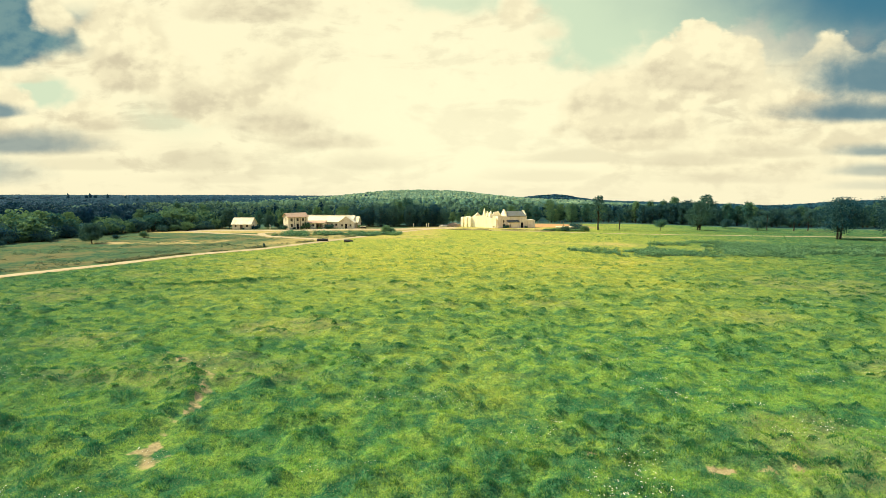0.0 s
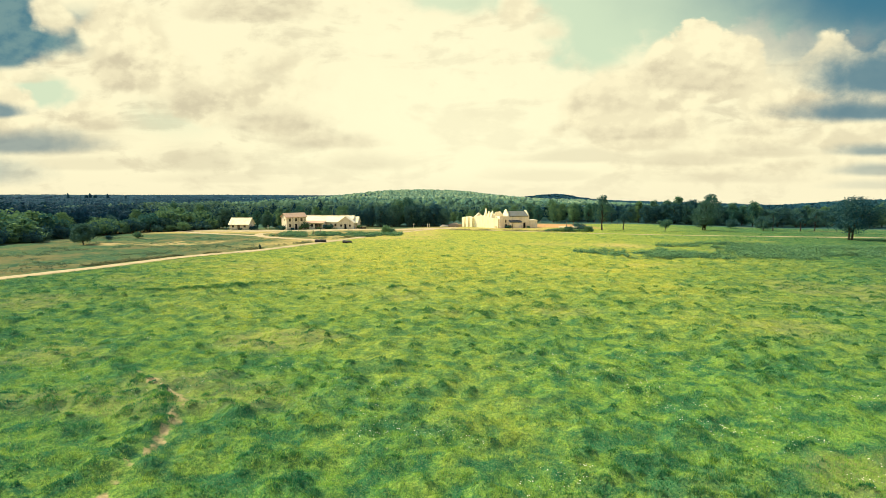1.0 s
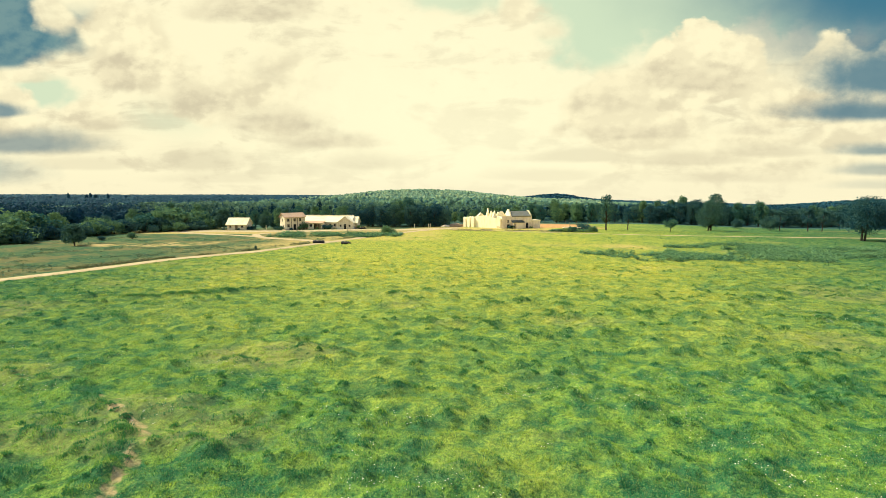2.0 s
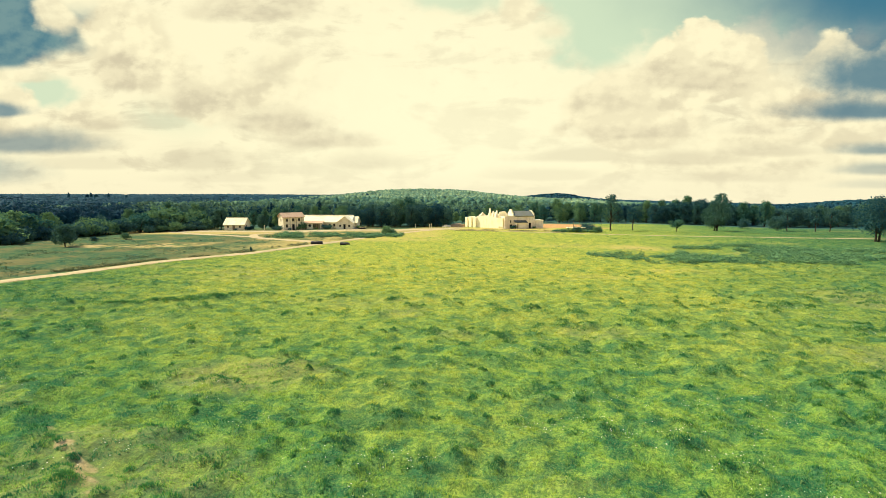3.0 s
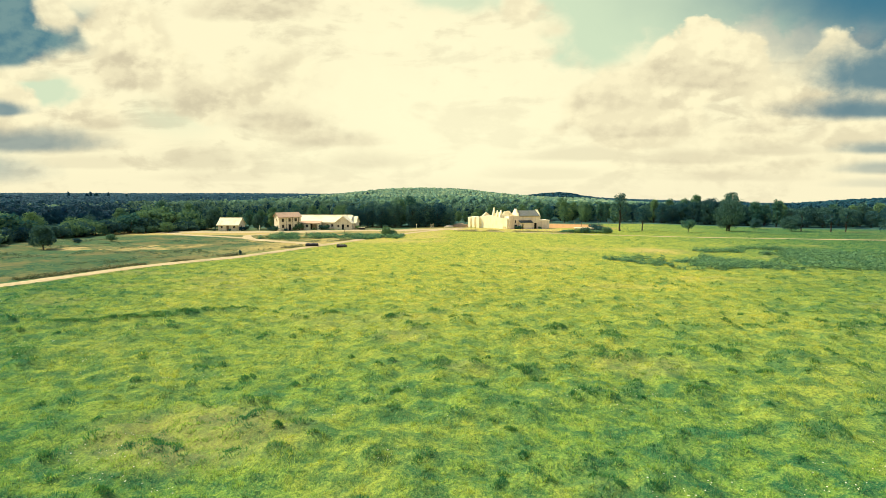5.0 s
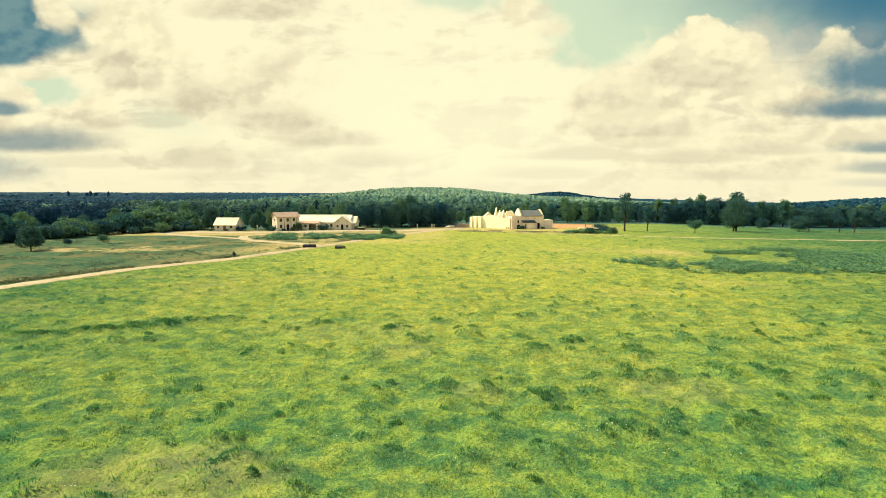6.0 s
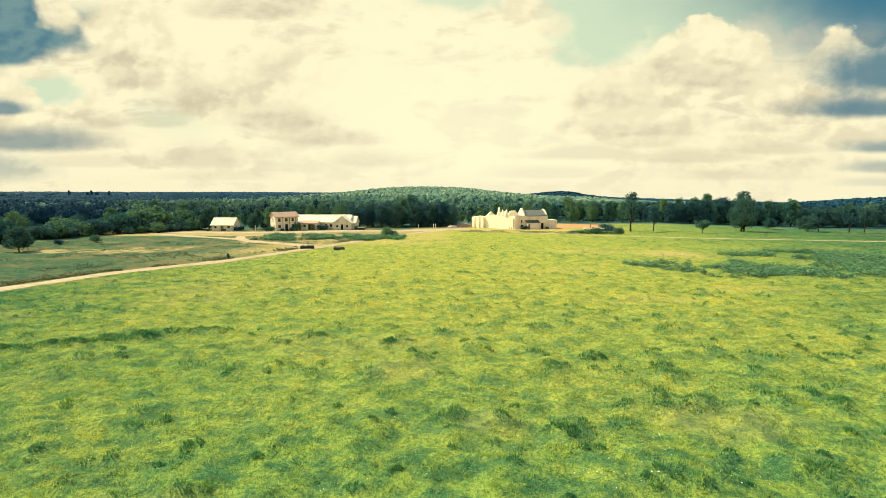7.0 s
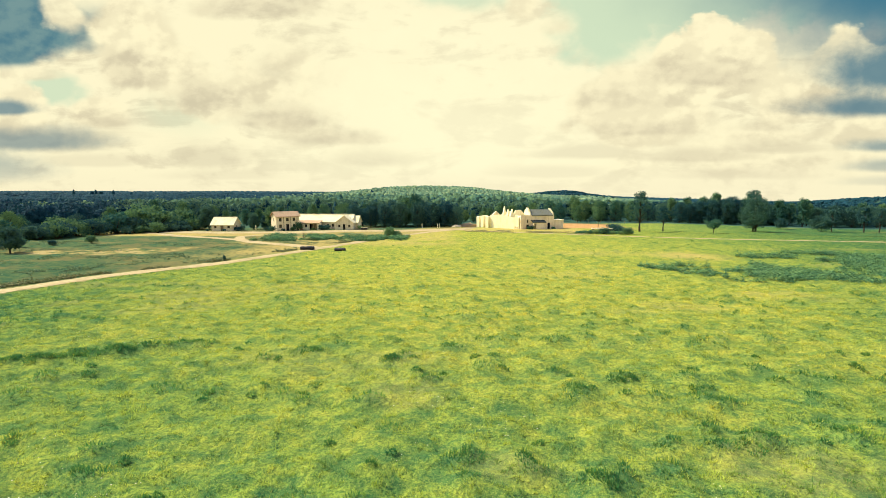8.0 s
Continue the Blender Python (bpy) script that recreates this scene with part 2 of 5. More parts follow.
def sward(n, pos):
    """The meadow's greens: lush and thin patches, yellower along the middle; the darker sides put the lens's falloff
    into the colour.
    """
    x, y, z = n.add("ShaderNodeSeparateXYZ", i0=pos).outputs
    mid = n.noise(n.combine(n.math("MULTIPLY", x, 0.75), y, z), 0.95, 7.0, 0.66, 0.3)
    tuft = n.noise(pos, 2.2, 5.0, 0.68)
    broad = n.noise(pos, 0.06, 4.0, 0.6, 0.3)
    # greens darken away from the middle: lens falloff painted into the turf
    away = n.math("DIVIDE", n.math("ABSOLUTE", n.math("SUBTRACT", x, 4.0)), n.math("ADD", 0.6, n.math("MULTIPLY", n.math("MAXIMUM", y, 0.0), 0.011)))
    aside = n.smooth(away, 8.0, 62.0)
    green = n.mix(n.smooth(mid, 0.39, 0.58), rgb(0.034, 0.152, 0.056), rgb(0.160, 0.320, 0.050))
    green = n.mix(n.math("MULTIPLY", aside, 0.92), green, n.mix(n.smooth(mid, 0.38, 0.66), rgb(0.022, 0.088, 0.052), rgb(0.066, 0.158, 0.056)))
    inner_gold = n.math("MULTIPLY", n.smooth(y, 16.0, 82.0), n.smooth(away, 4.0, 50.0, 1.0, 0.0))
    gold = n.math("ADD", n.math("MULTIPLY", n.smooth(broad, 0.42, 0.68), n.math("SUBTRACT", 0.34, n.math("MULTIPLY", aside, 0.26))), n.math("MULTIPLY", inner_gold, 0.95))
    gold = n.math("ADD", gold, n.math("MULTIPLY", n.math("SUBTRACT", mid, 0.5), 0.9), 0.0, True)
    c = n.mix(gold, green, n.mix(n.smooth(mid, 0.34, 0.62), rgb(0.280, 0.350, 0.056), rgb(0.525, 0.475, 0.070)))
    # dark bluish gaps between tufts: their small shadows as colour
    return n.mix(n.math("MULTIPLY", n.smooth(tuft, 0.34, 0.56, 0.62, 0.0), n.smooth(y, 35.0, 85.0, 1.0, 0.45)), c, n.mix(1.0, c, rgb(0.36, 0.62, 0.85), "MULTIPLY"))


def grass_material(name, tussock):
    m, n, b, pos = material(name, 0.9, 0.0, 0.03)
    isl = n.add("ShaderNodeNewGeometry").outputs["Random Per Island"]
    if tussock:
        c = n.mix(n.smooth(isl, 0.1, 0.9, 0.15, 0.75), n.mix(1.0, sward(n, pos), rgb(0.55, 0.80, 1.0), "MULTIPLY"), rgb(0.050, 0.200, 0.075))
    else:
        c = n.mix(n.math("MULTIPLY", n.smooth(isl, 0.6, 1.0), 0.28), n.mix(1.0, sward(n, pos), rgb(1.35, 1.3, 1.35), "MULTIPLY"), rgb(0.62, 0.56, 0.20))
    n.put(b.inputs["Base Color"], c)
    tr = n.add("ShaderNodeBsdfTranslucent", Color=c)
    ms = n.add("ShaderNodeMixShader", i0=0.45)
    o = [k for k in n.tree.nodes if k.type == "OUTPUT_MATERIAL"][0]
    n.tree.links.new(b.outputs[0], ms.inputs[1])
    n.tree.links.new(tr.outputs[0], ms.inputs[2])
    n.tree.links.new(ms.outputs[0], o.inputs[0])
    return m


def ground_material():
    m, n, b, pos = material("meadow_ground", 1.0, 0.0, 0.0)

    def attr(name):
        a = n.tree.nodes.new("ShaderNodeAttribute")
        a.attribute_name = name
        return a.outputs["Fac"]
    fine = n.noise(pos, 6.0, 5.0, 0.75)
    mid = n.noise(pos, 0.9, 5.0, 0.65, 0.4)
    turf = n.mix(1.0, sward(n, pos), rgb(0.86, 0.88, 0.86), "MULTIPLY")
    # low spots between blades darkened like shaded thatch, shade put into the colour
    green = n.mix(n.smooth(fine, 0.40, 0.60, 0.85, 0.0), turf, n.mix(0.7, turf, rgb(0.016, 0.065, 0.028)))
    grain = n.noise(pos, 17.0, 3.0, 0.8)
    green = n.mix(n.math("MULTIPLY", n.smooth(grain, 0.50, 0.68), 0.6), green, n.mix(0.5, turf, rgb(0.48, 0.46, 0.13)))
    # the finest gaps are painted dark in the same way
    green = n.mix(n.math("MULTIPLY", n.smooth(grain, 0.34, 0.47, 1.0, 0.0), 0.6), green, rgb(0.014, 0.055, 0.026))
    # turf turns deep green where tussocks stand thick
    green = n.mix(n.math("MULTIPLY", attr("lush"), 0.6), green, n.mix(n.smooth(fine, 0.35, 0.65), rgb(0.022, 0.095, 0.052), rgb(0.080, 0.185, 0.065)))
    heath = n.mix(n.smooth(mid, 0.35, 0.65), rgb(0.034, 0.085, 0.048), rgb(0.090, 0.125, 0.052))
    heath = n.mix(n.math("MULTIPLY", n.smooth(n.noise(pos, 0.09, 4.0, 0.65), 0.46, 0.62), 0.6), heath, rgb(0.18, 0.145, 0.062))
    c = n.mix(attr("heath"), green, heath)
    bare = n.mix(n.smooth(fine, 0.3, 0.7), rgb(0.25, 0.20, 0.090), rgb(0.41, 0.325, 0.160))
    c = n.mix(n.math("MULTIPLY", attr("dry"), n.smooth(mid, 0.25, 0.6, 0.35, 1.0)), c, rgb(0.42, 0.32, 0.11))
    c = n.mix(attr("tilled"), c, n.mix(n.smooth(mid, 0.3, 0.7), rgb(0.36, 0.20, 0.08), rgb(0.48, 0.28, 0.12)))
    c = n.mix(n.smooth(n.math("ADD", attr("bare"), n.math("MULTIPLY", n.math("SUBTRACT", mid, 0.5), 0.9)), 0.38, 0.62), c, bare)
    # wood floor, with the shade under the trees put into its dark colour
    wood = n.mix(n.smooth(n.noise(pos, 0.006, 5.0, 0.65), 0.4, 0.65), rgb(0.034, 0.085, 0.075), rgb(0.085, 0.145, 0.085))
    c = n.mix(attr("wood"), c, wood)
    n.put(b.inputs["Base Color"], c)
    bump(n, b, n.math("ADD", n.math("MULTIPLY", mid, 1.0), n.math("MULTIPLY", fine, 0.35)), 0.9, 0.30)
    return m


M_GROUND = ground_material()
M_GRASS = grass_material("grass_blades", 0.0)
M_TUSSOCK = grass_material("tussock_blades", 1.0)
M_FERN = leafy("bracken_leaves", (0.032, 0.118, 0.068), (0.240, 0.390, 0.145), scale=0.8)
M_LEAF = leafy("oak_leaves", (0.032, 0.112, 0.098), (0.140, 0.245, 0.100), scale=0.25, piece=0.35)
M_LEAF2 = leafy("pale_leaves", (0.055, 0.145, 0.090), (0.190, 0.290, 0.108), scale=0.25, piece=0.35)
# darker, bluer leaf: backlit shade and lens falloff are in its colour
M_DARKLEAF = leafy("dark_leaves", (0.016, 0.068, 0.095), (0.072, 0.150, 0.100), scale=0.25, passing=0.2)
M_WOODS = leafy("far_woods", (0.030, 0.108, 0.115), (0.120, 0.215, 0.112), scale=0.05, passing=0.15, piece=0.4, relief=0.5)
# paler copy of the woods: the hills' haze is put into its colour
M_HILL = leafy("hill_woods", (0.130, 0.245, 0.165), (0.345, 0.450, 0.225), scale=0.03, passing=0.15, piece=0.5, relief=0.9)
# navy copy of the woods: distance, lens falloff and inner shade as colour
M_DARKWOODS = leafy("distant_woods", (0.010, 0.052, 0.080), (0.027, 0.094, 0.120), scale=0.02, passing=0.15, piece=0.35, relief=0.8)
M_BARK = surface("bark", (0.030, 0.028, 0.024), (0.065, 0.058, 0.046), (0.045, 0.050, 0.034), 2.0)
M_GRAVEL = surface("gravel", (0.31, 0.235, 0.118), (0.46, 0.365, 0.20), (0.24, 0.20, 0.085), 0.5)
M_STONE = surface("rendered_stone", (0.70, 0.60, 0.42), (0.82, 0.73, 0.53), (0.52, 0.42, 0.26), 0.9, streak=0.28)
M_WHITE = surface("lime_plaster", (0.87, 0.78, 0.53), (0.93, 0.85, 0.59), (0.77, 0.65, 0.41), 0.6, streak=0.2)
# stained lime plaster, pinker and darker: the shade of unlit walls as colour
M_PINK = surface("shade_toned_plaster", (0.80, 0.66, 0.49), (0.88, 0.75, 0.57), (0.70, 0.55, 0.38), 0.6, streak=0.25)
M_ROOF = surface("sheet_roof", (0.74, 0.65, 0.41), (0.85, 0.77, 0.50), (0.62, 0.52, 0.30), 1.0, rough=0.8, streak=0.25)
M_TILE = surface("clay_tile_roof", (0.36, 0.23, 0.14), (0.50, 0.35, 0.22), (0.30, 0.22, 0.14), 1.4)
M_SLATE = surface("slate_roof", (0.10, 0.11, 0.095), (0.17, 0.175, 0.145), (0.14, 0.14, 0.09), 1.2, spec=0.1, streak=0.3)
M_FELT = surface("roofing_felt", (0.022, 0.030, 0.032), (0.045, 0.055, 0.055), (0.05, 0.055, 0.045), 1.2, spec=0.05)
M_DARK = surface("dark_opening", (0.012, 0.014, 0.014), (0.025, 0.025, 0.024), (0.02, 0.02, 0.02), 2.0)
M_TIMBER = surface("weathered_timber", (0.16, 0.12, 0.08), (0.28, 0.22, 0.15), (0.12, 0.10, 0.07), 2.0)
M_RUST = surface("dark_rusty_steel", (0.025, 0.024, 0.024), (0.06, 0.05, 0.045), (0.07, 0.04, 0.025), 1.5, rough=0.8, spec=0.1)
M_BLACK = surface("black_film", (0.010, 0.012, 0.014), (0.022, 0.024, 0.026), (0.03, 0.028, 0.022), 1.5, rough=0.55, spec=0.2)
M_EARTH = surface("bare_earth", (0.26, 0.17, 0.09), (0.42, 0.30, 0.17), (0.20, 0.16, 0.08), 1.0)
M_RUBBLE = surface("pale_rubble", (0.50, 0.42, 0.28), (0.68, 0.58, 0.40), (0.38, 0.30, 0.18), 1.5)


# ---- the lie of the land ----
def vnoise(x, y, seed=0):
    """Smooth value noise, -1 to 1, for arrays."""
    x, y = np.asarray(x, float), np.asarray(y, float)
    xi, yi = np.floor(x).astype(np.int64), np.floor(y).astype(np.int64)
    fx, fy = x - xi, y - yi
    fx, fy = fx * fx * (3 - 2 * fx), fy * fy * (3 - 2 * fy)

    def h(a, b):
        v = (a * 374761393 + b * 668265263 + seed * 974711) & 0xFFFFFFFF
        v = ((v ^ (v >> 13)) * 1274126177) & 0xFFFFFFFF
        return ((v ^ (v >> 16)) & 0xFFFF) / 32767.5 - 1.0
    return (h(xi, yi) * (1 - fx) + h(xi + 1, yi) * fx) * (1 - fy) + (h(xi, yi + 1) * (1 - fx) + h(xi + 1, yi + 1) * fx) * fy


def step(v, lo, hi):
    t = np.clip((np.asarray(v, float) - lo) / (hi - lo), 0, 1)
    return t * t * (3 - 2 * t)


TRACK = [(-66, 38), (-59, 58.5), (-53, 71.5), (-48.5, 84.5), (-39.0, 97.5), (-34.5, 109), (-29.2, 123), (-24, 137), (-17.6, 155), (-10, 170), (-1.5, 184), (5, 192)]
BRANCH = [(-30.5, 121), (-40, 128), (-49, 133), (-57, 141), (-67, 147), (-80, 153), (-95, 164), (-112, 172)]
YARD = [(-95, 168), (-80, 168), (-64, 168), (-48, 173), (-34, 177), (-20, 178), (-6, 182), (2, 186)]
SPUR = [(-57, 141), (-62, 152), (-55, 163), (-40, 170)]
LANE = [(-2, 184), (14, 173), (32.6, 162.5), (50, 154), (72.7, 144.9), (104, 137.3), (135, 131), (170, 124)]


def near_line(x, y, line):
    """The distance of points from a line of the plan."""
    d = np.full(np.shape(x), 1e9)
    for (ax, ay), (bx, by) in zip(line, line[1:]):
        ux, uy = bx - ax, by - ay
        t = np.clip(((x - ax) * ux + (y - ay) * uy) / (ux * ux + uy * uy), 0, 1)
        d = np.minimum(d, np.hypot(x - ax - t * ux, y - ay - t * uy))
    return d


def base_height(x, y):
    """The fall of the field, the valley and the hills."""
    x, y = np.asarray(x, float), np.asarray(y, float)
    yy = np.clip(y, -60, 210)
    z = -0.02444 * yy
    r = np.hypot(x, y)
    z = z - 0.022 * np.clip(x - 45, 0, 130) * step(y, 142, 190)
    z = z - 4.0 * step(y, 215, 420) - 7.0 * step(-x, 140, 420) * step(r, 150, 400) - 3.0 * step(x, 150, 420) * step(r, 200, 400)
    z = z + 1.6 * vnoise(x / 170, y / 170, 3) * step(r, 180, 400)
    g = lambda cx, cy, sx, sy, h: h * np.exp(-0.5 * (((x - cx) / sx) ** 2 + ((y - cy) / sy) ** 2))
    z = z + g(-70, 1250, 150, 240, 20) + g(-290, 1350, 200, 260, 2) + g(180, 1300, 150, 240, 7) + g(470, 1900, 110, 260, 28) + g(1080, 1020, 150, 220, 33)
    z = z + step(r, 1800, 4000) * (6 + 3 * vnoise(x / 500, y / 500, 5)) - np.where(x < 0, 0.004, 0.008) * x * step(r, 250, 700) - 0.021 * np.maximum(x - 100, 0) * step(r, 600, 1800)
    return z


def roads_near(x, y):
    return np.minimum.reduce([near_line(x, y, TRACK) - 1.6, near_line(x, y, BRANCH) - 1.6, near_line(x, y, YARD) - 4.0, near_line(x, y, SPUR) - 1.3, near_line(x, y, LANE) - 0.9])


def fan(rng, n, y0, y1, even=0.5):
    """Points over the field that opens out ahead; even: the share spread evenly, the rest denser near."""
    u = rng.random(n)
    y = np.where(rng.random(n) < even, np.sqrt(y0 * y0 + (y1 * y1 - y0 * y0) * u), y0 * (y1 / y0) ** u)
    half = y * 1.04 + 6
    return rng.uniform(-1, 1, n) * half, y


def on_meadow(x, y):
    side = np.interp(y, [p[1] for p in TRACK], [p[0] for p in TRACK])
    return (x > side + 1.8) & (roads_near(x, y) > 0.3)


SPOTS = ((-11.8, 20.4, 0.30, 0.55), (-11.8, 18.7, 0.45, 0.45), (-11.2, 15.5, 1.1, 0.6), (-14.2, 25.0, 0.9, 0.35), (-12.6, 23.6, 0.5, 0.4), (-17.5, 27.5, 0.9, 0.3),
         (5.4, 15.5, 0.35, 0.16), (7.6, 15.3, 0.45, 0.2), (9.9, 14.95, 0.7, 0.28), (12.0, 14.8, 0.9, 0.26), (13.8, 14.6, 0.4, 0.2))


def bare_spot(x, y):
    """1 on the small worn and dug patches of the meadow."""
    k = np.zeros(np.shape(x))
    wob = 0.35 * vnoise(x / 0.3, y / 0.3, 36)
    for cx, cy, rx, ry in SPOTS:
        k = np.maximum(k, step(1.25 + wob - np.hypot((x - cx) / rx, (y - cy) / ry), 0.0, 0.4))
    path = near_line(x, y, [(-19.3, 28.4), (-16.1, 26.4), (-13.2, 24.2), (-12.1, 22.0), (-11.9, 20.3), (-11.8, 18.4), (-11.4, 16.1)])
    return np.maximum(k, step(0.42 + 0.3 * wob + 0.25 * vnoise(x / 0.9, y / 0.9, 41) - path, 0.0, 0.25))


def place_tussocks():
    """Tussocks: scattered in drifts, and along an old ditch, a bank and a scar."""
    rng = np.random.default_rng(15)
    tx, ty = fan(rng, 40000, 11, 150, 0.5)
    thick = 0.075 + 0.15 * vnoise(tx / 6 + ty / 9, ty / 2.2, 64) + 0.19 * vnoise(tx / 1.8 - ty / 3, ty / 0.8, 65) - 0.025 * step(ty, 18, 50) + 0.06 * step(np.abs(tx), 14, 40) * step(60 - ty, 0, 30)
    k = (rng.random(len(tx)) < thick) & on_meadow(tx, ty) & (bare_spot(tx, ty) < 0.1)
    T = np.column_stack([tx, ty])[k]
    named = np.array([(-0.2, 26.0), (20.8, 29.4), (-2.1, 28.7), (9.5, 24.7), (-5.4, 53.0), (-11.6, 54.5), (7.2, 50.5), (5.0, 57.4), (-2.0, 56.3), (2.8, 41.0)])
    ditch = np.column_stack([np.linspace(-33, -19, 60), np.linspace(51, 56.5, 60)]) + rng.normal(size=(60, 2)) * 0.16
    s = np.linspace(0, 8, 54)
    scar = np.column_stack([np.interp(s, range(9), (-25.5, -19.3, -16.1, -13.3, -12.3, -12.4, -12.4, -12.8, -13.5)), np.interp(s, range(9), (30.8, 28.6, 26.5, 24.2, 22.0, 20.3, 18.4, 16.1, 13.8))]) + rng.normal(size=(54, 2)) * 0.16 - (0.35, 0)
    bank = np.column_stack([np.linspace(3, 22, 46), 15.75 - 0.02 * np.arange(46) / 2 + 0.12 * rng.normal(size=46)])
    T = np.vstack([T, np.repeat(named, 5, 0) + rng.normal(size=(50, 2)) * (0.5, 0.22), ditch, scar, bank])
    return T, (0.14 + 0.40 * rng.random(len(T)) ** 2.2) * (1 + 0.45 * step(T[:, 1], 18, 60))


TUSSOCKS, TUSSOCK_R = place_tussocks()
CELL, GX, GY = 0.25, -170.0, 6.0


def lush_grid():
    """How thick the tussocks stand, on a fine grid of the plan."""
    g = np.zeros((600, 1360))
    w = 5
    for (x, y), r in zip(TUSSOCKS, TUSSOCK_R):
        ci, cj = int((y - GY) / CELL), int((x - GX) / CELL)
        if not (w < ci < 600 - w and w < cj < 1360 - w):
            continue
        yy = GY + (np.arange(ci - w, ci + w + 1)[:, None] + 0.5) * CELL - y
        xx = GX + (np.arange(cj - w, cj + w + 1)[None, :] + 0.5) * CELL - x
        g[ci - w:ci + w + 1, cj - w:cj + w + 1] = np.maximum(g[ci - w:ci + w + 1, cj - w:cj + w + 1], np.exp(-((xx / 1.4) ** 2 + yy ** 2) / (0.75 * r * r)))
    return g


LUSH = lush_grid()


def lush(x, y):
    fx, fy = np.clip((x - GX) / CELL - 0.5, 0, 1358), np.clip((y - GY) / CELL - 0.5, 0, 598)
    j, i = fx.astype(int), fy.astype(int)
    u, v = fx - j, fy - i
    return (LUSH[i, j] * (1 - u) + LUSH[i, j + 1] * u) * (1 - v) + (LUSH[i + 1, j] * (1 - u) + LUSH[i + 1, j + 1] * u) * v


def height(x, y):
    """The ground with its hummocks, which are left out under the tracks."""
    x, y = np.asarray(x, float), np.asarray(y, float)
    r = np.hypot(x, y)
    k = step(roads_near(x, y), 0.0, 3.0) * (1 - step(r, 120, 200))
    hum = 0.21 * vnoise(x / 1.4, y / 0.8, 11) + 0.10 * vnoise(x / 0.55, y / 0.42, 12) + 0.30 * lush(x, y) + 0.13 * vnoise(x / 9, y / 7, 13)
    return base_height(x, y) + hum * k - 0.06 * bare_spot(x, y)


def hz(x, y):
    return float(height(np.array([x]), np.array([y]))[0])


def in_wood(x, y):
    """1 where trees stand: behind the houses, on the hills, down the slopes to both sides."""
    x, y = np.asarray(x, float), np.asarray(y, float)
    wob = 10 * vnoise(x / 40, y / 40, 21)
    edge = np.interp(x, [-130, -50, -42, 2, 8, 60, 105, 150, 220], [197, 199, 216, 216, 230, 236, 250, 234, 224])
    back = step(y + wob * 0.4 - edge, -6, 6)
    left = step(-x - (116 + wob * 0.6), -5, 5) * step(y, 60, 95)
    return np.clip(np.maximum(back, left), 0, 1)


def mesh_from(name, verts, faces, smooth=False):
    me = bpy.data.meshes.new(name)
    verts, faces = np.asarray(verts, np.float32), np.asarray(faces, np.int32)
    k = faces.shape[1]
    me.vertices.add(len(verts)), me.loops.add(faces.size), me.polygons.add(len(faces))
    me.vertices.foreach_set("co", verts.ravel())
    me.loops.foreach_set("vertex_index", faces.ravel())
    me.polygons.foreach_set("loop_start", np.arange(0, faces.size, k, dtype=np.int32))
    me.polygons.foreach_set("use_smooth", np.full(len(faces), smooth))
    me.update(calc_edges=True)
    return me


